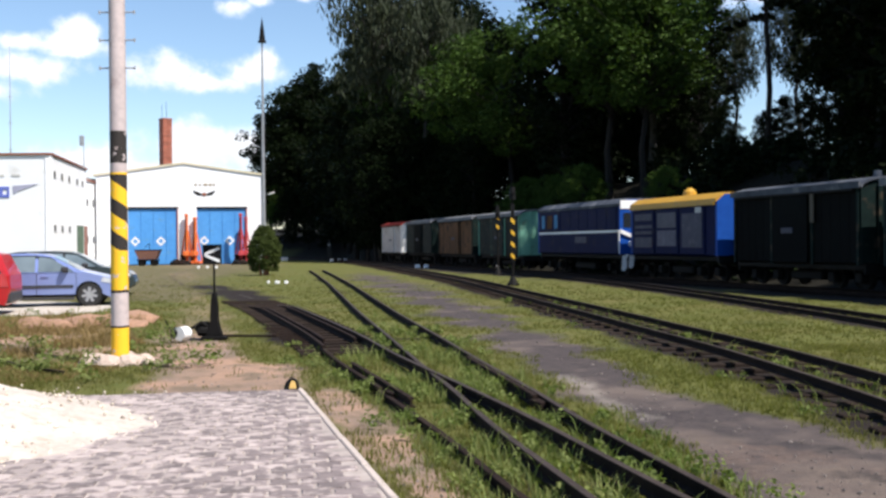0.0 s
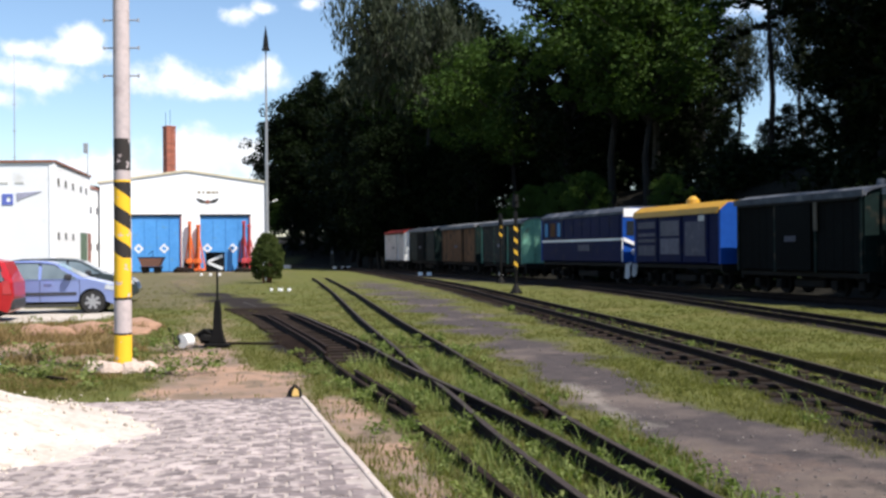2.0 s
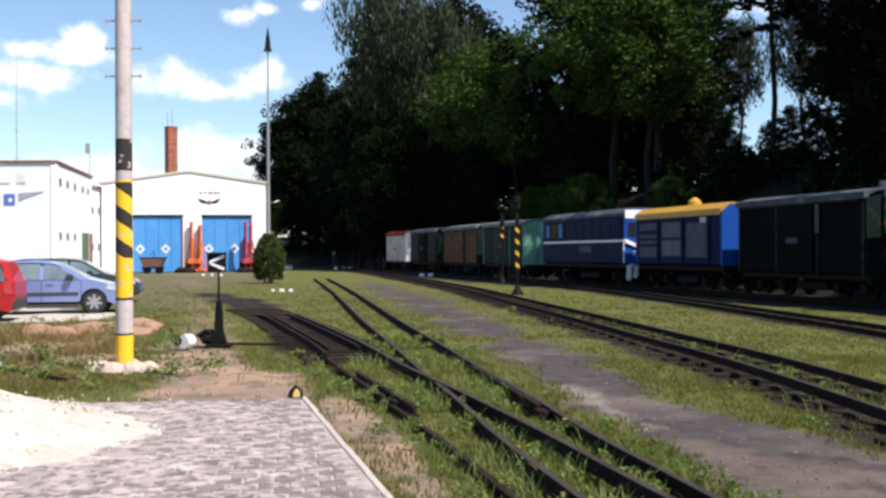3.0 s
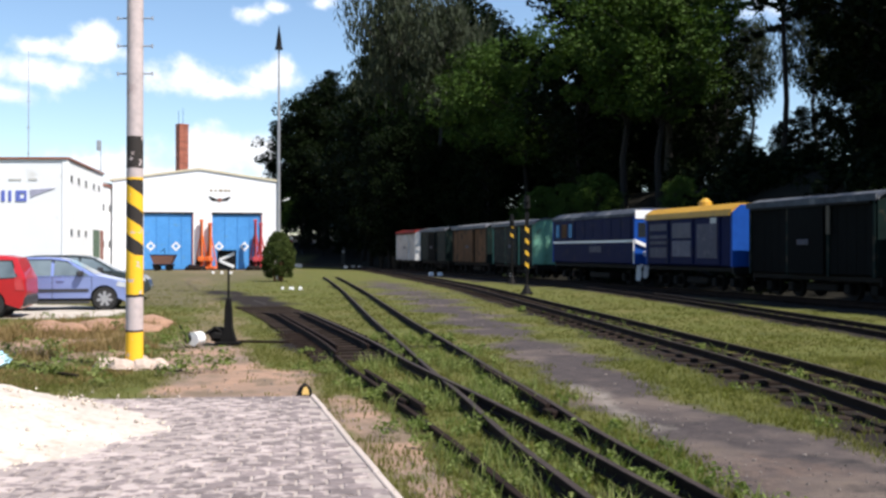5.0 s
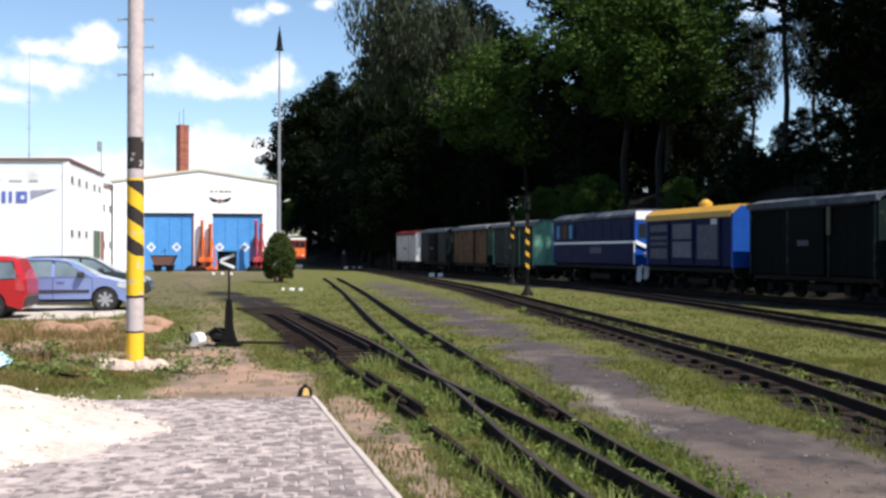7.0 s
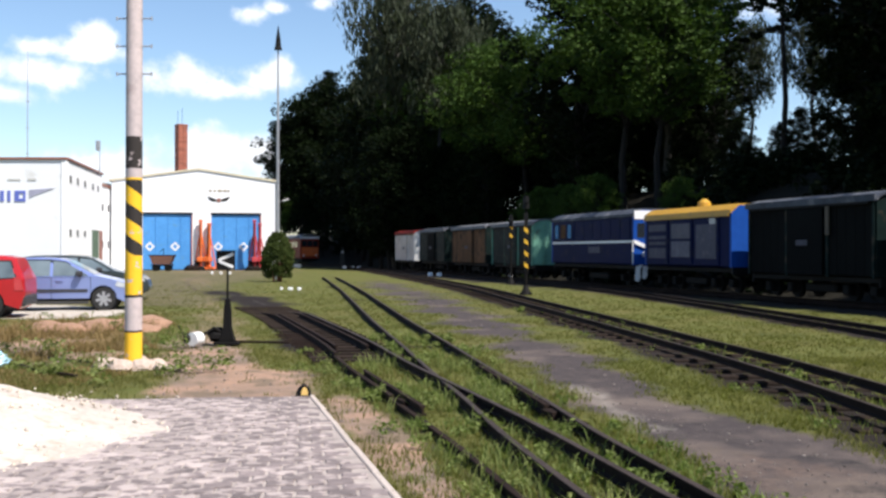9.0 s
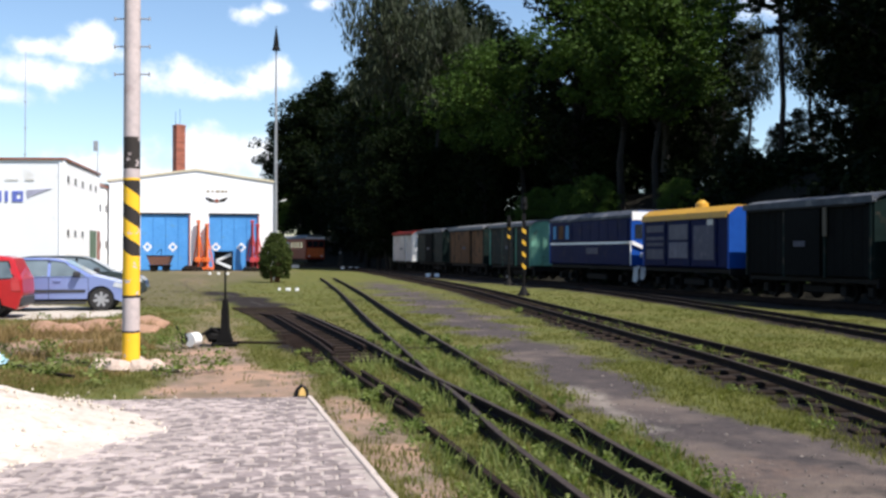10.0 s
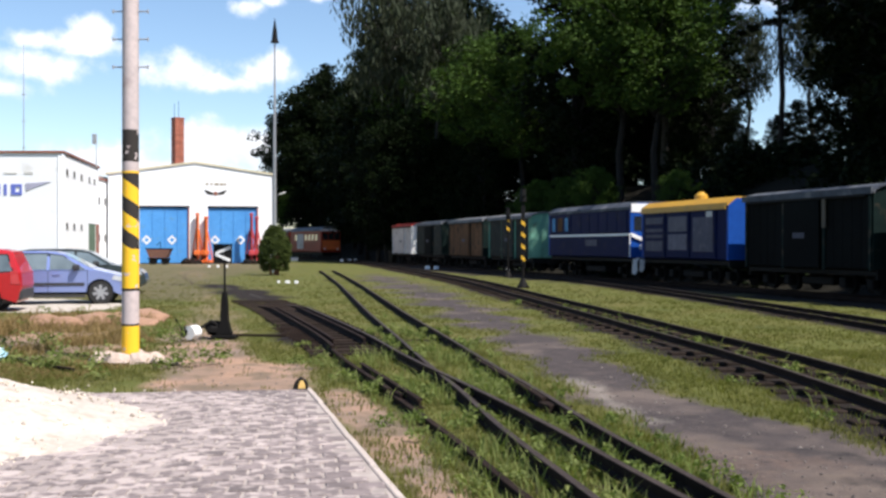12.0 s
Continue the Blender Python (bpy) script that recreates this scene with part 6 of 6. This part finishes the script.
for x, y, w in ((-7.12, 43.7, 0.20), (-6.72, 43.6, 0.15), (-7.52, 43.8, 0.10)):
    marker_stone(x, y, w, 0.15, 0.09, "small white painted stone beside the track")
for x, y in ((-17.9, 74.5), (-17.2, 74.3), (-16.5, 74.1)):
    marker_stone(x, y, 0.18, 0.18, 0.14, "small white painted stone before the shed")
for x, y in ((-1.75, 69.4), (-1.15, 69.0), (-11.0, 100.5), (-10.2, 100.0), (-9.6, 100.4)):
    marker_stone(x, y, 0.35, 0.3, 0.22, "small white painted stone at the shade's edge")
marker_stone(-16.7, 104.0, 1.7, 2.5, 0.35, "long white concrete slab beyond the bush", 8)


def bank_stones():
    """Stones and timber scraps under the wagons, made white to look sunlit."""
    for x, y, w in ((3.35, 68.0, 0.8), (4.3, 68.4, 0.6), (5.4, 69.0, 0.7)):
        marker_stone(x, y, w, 0.4, 0.2, "stone slab under the parked wagons, white for sunlight")


bank_stones()


def boundary_post():
    # upright shape added in place of an unidentified pale patch beyond the track
    t = thing("boundary_post", pose(-13.4, 120.0, 0), "grey upright added for an unidentified pale patch in the shade", "post")
    part("shaft", extrude_profile(B(), [(-0.30, 0), (0.30, 0), (0.24, 1.3), (0.14, 2.1), (-0.10, 2.2), (-0.24, 1.3)], "y", -0.15, 0.15), "birch", t)
    part("plate", boxed(-0.13, 0.13, -0.19, -0.152, 1.45, 1.75, bevel=0.01), "galvanised", t)


boundary_post()


def rubbish_heap():
    rng = random.Random(12)
    t = thing("earth_heap", pose(-8.1, 21.0, 0), "low heap of reddish earth and rubble with dry weeds", "earth heap")
    soil = material("reddish earth", (0.34, 0.20, 0.13), (0.24, 0.14, 0.09), 0.95, grain=10, bump=0.03)
    for x, y, r in ((0.7, 0.2, 0.6), (1.3, 0.8, 0.7), (0.2, -0.6, 0.5), (1.6, -0.2, 0.45), (-0.5, 0.4, 0.45)):
        part("mound", lump(rng, r, 0.32, 3), soil, t, smooth=True).location = (x, y, 0)


rubbish_heap()


# ---- grass and weeds ----
PAVED = [(-1.62, 11.25), (-0.36, 6.4), (0.50, 3.1), (1.97, -2.5), (-9.0, -2.5), (-9.0, 10.15), (-3.9, 10.92)]


def blades(rng, x, y, z, h, lean_by, width, per):
    """Bent blades as two stacked faces each, per tuft."""
    n = len(x) * per
    X, Y, Z, Hh = (np.repeat(v, per) for v in (x, y, z, h))
    X, Y = X + rng.normal(size=n) * 0.035 * (1 + Hh * 4), Y + rng.normal(size=n) * 0.035 * (1 + Hh * 4)
    Hh = Hh * rng.uniform(0.55, 1.25, n)
    a, b = rng.uniform(0, 6.283, n), rng.uniform(0, 6.283, n)
    dx, dy = np.cos(a) * lean_by * Hh, np.sin(a) * lean_by * Hh
    W = np.repeat(width, per) if hasattr(width, "__len__") else np.full(n, width)
    wx, wy = np.cos(b) * W, np.sin(b) * W
    p = np.stack([np.stack([X - wx, Y - wy, Z - 0.02], 1), np.stack([X + wx, Y + wy, Z - 0.02], 1),
                  np.stack([X + wx * .7 + dx * .4, Y + wy * .7 + dy * .4, Z + Hh * .65], 1), np.stack([X - wx * .7 + dx * .4, Y - wy * .7 + dy * .4, Z + Hh * .65], 1),
                  np.stack([X + dx, Y + dy, Z + Hh], 1)], 1).reshape(-1, 3)
    o = np.arange(n)[:, None] * 5
    quads, tris = o + np.array([0, 1, 2, 3]), o + np.array([3, 2, 4])
    return p, quads, tris


def blade_object(name, rng, x, y, h, lean_by, width, per, mat, label, category):
    p, q, t = blades(rng, x, y, ground_height(x, y), h, lean_by, width, per)
    tagged(part(name, (p.tolist(), [], q.tolist() + t.tolist()), mat), label, category, kind="stuff")


def make_grass():
    rng = np.random.RandomState(31)

    def scatter(count, y0, y1, power):
        y = y0 * (y1 / y0) ** (rng.uniform(size=count) ** power)
        x = y * rng.uniform(-0.52, 0.52, count)
        z = zones(x, y)
        bare = np.maximum.reduce([z["cinder"], z["sand"] * 0.96, z["pale"], z["oil_shade"]])
        ok = (rng.uniform(size=count) > bare * 1.0) & (polygon_distance(x, y, PAVED) > 0.08) & (ground_height(x, y) < 0.3)
        ok &= wobble(x, y, 1.3, 77) + rng.uniform(-1.2, 1.2, count) > -0.55
        off = (x - SIDE.x) * ACROSS.x + (y - SIDE.y) * ACROSS.y
        ok &= off < -1.5
        for line in (TRACK_A, TRACK_B, TRACK_D, TRACK_E):
            _, d = near_line(x, y, line, 1)
            ok &= ~((np.abs(d - GAUGE / 2) < 0.07))
        return x[ok], y[ok]

    x, y = scatter(30000, 5.5, 16.0, 1.0)
    blade_object("grass", rng, x, y, 0.03 + 0.045 * rng.uniform(size=len(x)), 0.7, 0.006, 5, "grass", "short yard grass with bare patches", "grass")
    x, y = scatter(70000, 15.0, 60.0, 1.0)
    keep = rng.uniform(size=len(x)) < np.clip((60 - y) / 30, 0, 1)
    x, y = x[keep], y[keep]
    blade_object("grass", rng, x, y, 0.02 + 0.032 * rng.uniform(size=len(x)), 0.6, 0.005 + y * 0.0002, 3, "grass", "short yard grass between the tracks", "grass")
    # taller weeds along the old rails
    x, y = scatter(26000, 5.6, 26.0, 1.0)
    a, da = near_line(x, y, TRACK_A, 1.0)
    b, db = near_line(x, y, TRACK_B, 1.0)
    c, dc = near_line(x, y, TRACK_D, 1.1)
    near = np.maximum(a, b)
    keep = (rng.uniform(size=len(x)) < np.maximum(near * np.clip((20 - y) / 8, 0.15, 1), c * 0.55)) & (wobble(x, y, 2.3, 15) > -0.45)
    x, y = x[keep], y[keep]
    blade_object("weeds", rng, x, y, 0.05 + 0.17 * rng.uniform(size=len(x)) ** 2, 0.7, 0.006, 6, "weed", "rank green grass growing along the rails", "weeds")
    # leafy weeds
    pts = []
    for k in range(400):
        if k % 2 and k < 340:
            continue
        yy = rng.uniform(5.8, 19) if k < 340 else rng.uniform(8, 30)
        line = spline(TRACK_B if k % 4 else TRACK_A, 0.4) if k < 340 else spline(TRACK_D, 0.4)
        p = min(line, key=lambda v: abs(v.y - yy))
        s = rng.choice([-0.62, -0.56, -0.15, 0.1, 0.25, 0.55, 0.75, -0.85])
        if k % 8 == 1 and k < 340:
            yy, s = rng.uniform(5.8, 9.6), rng.choice([-0.5, -0.62, -0.3])
            p = min(line, key=lambda v: abs(v.y - yy))
        xx = p.x + s + rng.normal() * 0.07
        q = np.array([xx]), np.array([yy])
        if polygon_distance(*q, PAVED)[0] < 0.25 or (k < 340 and wobble(*q, 2.3, 15)[0] < -0.3) or oil_and_shade(*q)[0] > 0.6:
            continue
        h = rng.uniform(0.04, 0.16) * (0.7 if k >= 100 else 1)
        c = np.array([[xx, yy, h * 0.55]]) + rng.normal(size=(4, 3)) * np.array([0.08, 0.08, 0.02])
        pts.append(leaf_cloud(rng, c, np.full(4, h * 0.6), 80, 0.013 + 0.0005 * yy))
    pts = np.concatenate(pts)
    pts[:, 2] = np.maximum(pts[:, 2], 0.0)
    tagged(part("leafy_weeds", (pts.tolist(), [], np.arange(len(pts)).reshape(-1, 4).tolist()), "weed"), "broad-leaved weeds beside the overgrown rails", "weeds", kind="stuff")
    # dry weeds round the pole and the earth heap
    n = 9000
    x, y = rng.uniform(-9.6, -3.9, n), rng.uniform(11.4, 23.5, n)
    ok = (x < -4.25 - (y - 12) * 0.20 + 0.5 * wobble(x, y, 2, 5)) & (polygon_distance(x, y, PAVED) > 0.1) & (wobble(x, y, 1.6, 44) > -0.1)
    x, y = x[ok], y[ok]
    tall = np.clip((y - 13) / 4, 0.1, 1)
    blade_object("dry_weeds", rng, x, y, 0.04 + 0.24 * tall * rng.uniform(size=len(x)) ** 2.6, 0.7, 0.008, 5, "straw", "dry brown weeds round the striped pole", "weeds")
    pts = []
    for k in range(34):
        xx, yy = rng.uniform(-9.0, -3.7), rng.uniform(11.6, 22)
        if k < 10:
            xx, yy = (-5.35, 13.6, -3.75, 13.3)[(k % 2) * 2] + rng.normal() * 0.25, 13.5 + rng.normal() * 0.2
        if xx > -4.2 - (yy - 12) * 0.2 + 0.9 and k >= 10:
            continue
        h = rng.uniform(0.06, 0.28)
        c = np.array([[xx, yy, h * 0.6]]) + rng.normal(size=(5, 3)) * np.array([0.1, 0.1, h * 0.25])
        pts.append(leaf_cloud(rng, c, np.full(5, 0.07 + h * 0.25), 70, 0.026))
    pts = np.concatenate(pts)
    pts[:, 2] = np.maximum(pts[:, 2], 0.0)
    tagged(part("leafy_weeds", (pts.tolist(), [], np.arange(len(pts)).reshape(-1, 4).tolist()), "weed"), "green weeds among dry grass by the pole", "weeds", kind="stuff")
    # loose stones on the bare ground
    verts, faces = [], []
    n = 2600
    y = 5.8 * (40 / 5.8) ** rng.uniform(size=n)
    x = y * rng.uniform(-0.45, 0.45, n)
    z = zones(x, y)
    ok = (np.maximum(z["cinder"], z["sand"]) > 0.5) & (polygon_distance(x, y, PAVED) > 0.05)
    for xx, yy in zip(x[ok], y[ok]):
        s = rng.uniform(0.006, 0.02) * (0.7 + yy * 0.03)
        c, o = np.array([xx, yy, float(ground_height(np.array([xx]), np.array([yy]))[0]) + s * 0.3]), len(verts)
        for d in ((1, 0, 0), (-1, 0.2, 0), (0, 1, 0), (0.1, -1, 0), (0, 0, 0.8), (0, 0, -0.8)):
            verts.append(tuple(c + s * np.array(d) * rng.uniform(0.7, 1.3)))
        faces += [tuple(o + i for i in q) for q in ((0, 2, 4), (2, 1, 4), (1, 3, 4), (3, 0, 4), (2, 0, 5), (1, 2, 5), (3, 1, 5), (0, 3, 5))]
    tagged(part("loose_stones", (verts, [], faces), material("loose stone", (0.20, 0.17, 0.15), (0.09, 0.075, 0.07), 0.9, random_tone=0.5, island=True)), "small loose stones on paths", "stones", kind="stuff")


make_grass()


# ---- paving: kerb stones and interlocking blocks ----


def paving():
    t = thing("pavement", Matrix(), "grey interlocking block paving edged with pale kerb stones", "paving", kind="structure")
    bed = B()
    v = [bed.verts.new((x, y, 0.022)) for x, y in PAVED]
    bed.faces.new(v)
    ex = bmesh.ops.extrude_face_region(bed, geom=bed.faces[:])
    bmesh.ops.translate(bed, vec=(0, 0, -0.12), verts=[g for g in ex["geom"] if isinstance(g, bmesh.types.BMVert)])
    part("joint_bed", bed, "paver_bed", t, "pale sand in the joints")
    # kerb
    me = bpy.data.meshes.new("kerb_stone")
    bm = boxed(-0.028, 0.028, 0.004, 0.996, -0.15, 0.038, bevel=0.008)
    bm.to_mesh(me)
    bm.free()
    me.materials.append(MAT["kerb"])
    a, b = Vector((-1.60, 11.25, 0)), Vector((2.01, -2.5, 0))
    d = (b - a)
    yaw = math.degrees(math.atan2(d.y, d.x)) - 90
    for k in range(int(d.length)):
        p = a + d.normalized() * k
        ob = new("kerb_stone", me)
        ob.parent = t
        ob.matrix_basis = pose(p.x, p.y, random.uniform(-0.004, 0.004), 0, 0, yaw + random.uniform(-0.4, 0.4))
    # blocks: bone-shaped, 20 by 16 cm
    outline = [(-0.095, -0.066), (-0.05, -0.078), (0.05, -0.066), (0.095, -0.078), (0.090, 0.0), (0.095, 0.066), (0.05, 0.078), (-0.05, 0.066), (-0.095, 0.078), (-0.088, 0.0)]
    n = len(outline)
    base = [(x, y, -0.02) for x, y in outline] + [(x, y, 0.026) for x, y in outline] + [(x * 0.93, y * 0.93, 0.031) for x, y in outline]
    sides = [(r * n + i, r * n + (i + 1) % n, (r + 1) * n + (i + 1) % n, (r + 1) * n + i) for r in (0, 1) for i in range(n)] + [tuple(range(2 * n, 3 * n))]
    me = bpy.data.meshes.new("paving_block")
    me.from_pydata(base, [], sides)
    me.materials.append(MAT["paver"])
    rng = np.random.RandomState(5)
    tilt = math.atan2(0.33, 2.28)
    ux, uy = (math.cos(tilt), math.sin(tilt)), (-math.sin(tilt), math.cos(tilt))
    singles, verts, faces = 0, [], []
    for r in range(-12, 96):
        for c in range(-60, 50):
            u, w = c * 0.208 + (0.104 if r % 2 else 0), r * 0.166
            x, y = -1.7 + u * ux[0] - w * uy[0] * 1.0, 11.12 + u * ux[1] - w * uy[1]
            if not (-2.5 < y < 11.3 and x > -8.9) or polygon_distance(np.array([x]), np.array([y]), PAVED)[0] > -0.085:
                continue
            z, turn = rng.uniform(-0.003, 0.004), tilt + rng.normal() * 0.02
            if 6.3 < y < 8.3 and x > -3.0 and singles < 300:
                ob = new("paving_block", me)
                ob.parent = t
                ob.matrix_basis = pose(x, y, z, rng.normal() * 0.4, rng.normal() * 0.4, math.degrees(turn))
                singles += 1
            else:
                o = len(verts)
                cs, sn = math.cos(turn), math.sin(turn)
                verts += [(x + p * cs - q * sn, y + p * sn + q * cs, z + h) for p, q, h in base]
                faces += [tuple(o + i for i in f) for f in sides]
    same = material("grey paving block field", (0.212, 0.173, 0.168), (0.138, 0.112, 0.110), 0.85, grain=11, coarse=3.4, bump=0.004, random_tone=0.25, dirt=(0.36, 0.302, 0.283), dirt_at=0.64, spill=(-4.9, 8.4, 5.2), island=True)
    tagged(part("paving_blocks", (verts, [], faces), same, t), kind="stuff")


# ---- arriving train ----
HEADING = 25.5


def railcar(name, label, length, colour, driving):
    """Local y runs from the front to the rear."""
    t = thing(name, Matrix(), label, "railcar", "arriving train")
    w, z0, h = 1.15, 0.75, 3.15
    body = part("body", boxed(-w, w, 0.05, length - 0.05, z0, h, bevel=0.05), colour, t)
    r = part("roof", extrude_profile(B(), roof_curve(w + 0.03, h, 0.46), "y", -0.05, length), PAINT["grey"], t, "pale grey roof")
    part("underframe", boxed(-0.9, 0.9, 0.3, length - 0.3, 0.42, z0 - 0.01, bevel=0.02), "iron", t)
    wheels = []
    for y in (1.6, 2.9, length - 2.9, length - 1.6):
        ax = part("wheelset", rod((-0.55, 0, 0), (0.55, 0, 0), 0.06, seg=8), "iron", t)
        ax.location = (0, y, 0.45)
        for s in (-1, 1):
            part("wheel", rod((s * 0.35, 0, 0), (s * 0.46, 0, 0), 0.32, seg=18), "iron", ax)
        wheels.append((ax, y))
    for s in (-1, 1):
        band = part("window_band", boxed(s * (w + 0.006) - 0.008, s * (w + 0.006) + 0.008, 0.9, length - 0.9, 1.95, 2.85), colour, body)
        if driving:
            part("cream_panel", boxed(s * (w + 0.012) - 0.010, s * (w + 0.012) + 0.010, 6.3, 8.7, 1.10, 2.8), PAINT["cream"], body, "cream door panel")
        for k in range(int((length - 2.4) / 1.25)):
            if driving and 3 < k < 6:
                continue
            a = 1.2 + k * 1.25
            part("side_window", boxed(s * (w + 0.02) - 0.006, s * (w + 0.02) + 0.006, a, a + 0.8, 2.05, 2.72), "glass", band)
    if driving:
        f = part("front", boxed(-w + 0.03, w - 0.03, -0.06, 0.045, z0, h - 0.02, bevel=0.04), colour, t)
        for x in (-0.68, 0.0, 0.68):
            part("windscreen", boxed(x - 0.30, x + 0.30, -0.075, -0.062, 2.15, 2.85), "glass", f)
        part("front_band", boxed(-1.02, 1.02, -0.072, -0.062, 1.02, 2.05), "orange", f, "orange chevron panel")
        for x in (-0.75, 0.75):
            part("headlight", rod((x, -0.062, 1.12), (x, -0.10, 1.12), 0.11), "white", f)
        part("buffer_beam", boxed(-1.0, 1.0, -0.12, 0.04, 0.5, z0 - 0.01, bevel=0.02), "iron", t)
        # bar painted white for the sunlight on the roof's front end
        part("roof_visor", boxed(-w, w, -0.10, -0.05, h - 0.08, h + 0.18), PAINT["white"], r, "white bar over the windscreens for the sunlit roof end")
    return t, wheels


ARRIVING = [railcar("railcar", "red railcar with cream door panel and grey roof", 11.5, material("red railcar paint", (0.26, 0.032, 0.016), (0.20, 0.024, 0.012), 0.5, spec=0.1), True),
            railcar("railcar_trailer", "dark red trailer coach behind the railcar", 10.5, material("red coach paint", (0.09, 0.014, 0.011), (0.07, 0.011, 0.009), 0.5, spec=0.1), False)]
paving()


def motions():
    line = spline([(-8.0, 98.0), (-12.4, 110.1), (-18.1, 122.0), (-26.7, 140.0), (-33.5, 154.0), (-41.0, 170.0)], 0.25)
    run = [0.0]
    for p, q in zip(line, line[1:]):
        run.append(run[-1] + (q - p).length)
    start = next(s for s, p in zip(run, line) if p.y >= 110.1)

    def place(s):
        i = max(0, min(len(line) - 2, next((k for k, v in enumerate(run) if v > s), len(run) - 1) - 1))
        p = line[i] + (line[i + 1] - line[i]) * ((s - run[i]) / (run[i + 1] - run[i]))
        return p

    speed = 2.88
    for (t, wheels), back, length in ((ARRIVING[0], 0.0, 11.5), (ARRIVING[1], 12.2, 10.5)):
        rows = []
        for k in range(13):
            s = start + 2.6 + speed * (12 - k) + back
            a, b = place(s), place(s + length)
            yaw = math.degrees(math.atan2(-(b.x - a.x), b.y - a.y))
            rows.append((float(k), pose(a.x, a.y, 0.09, 0, 0, yaw)))
        walk(t, rows)
        for ax, y in wheels:
            walk(ax, [(k * 0.15, pose(0, y, 0.45, math.degrees(speed * k * 0.15 / 0.32) % 360, 0, 0)) for k in range(81)])


motions()
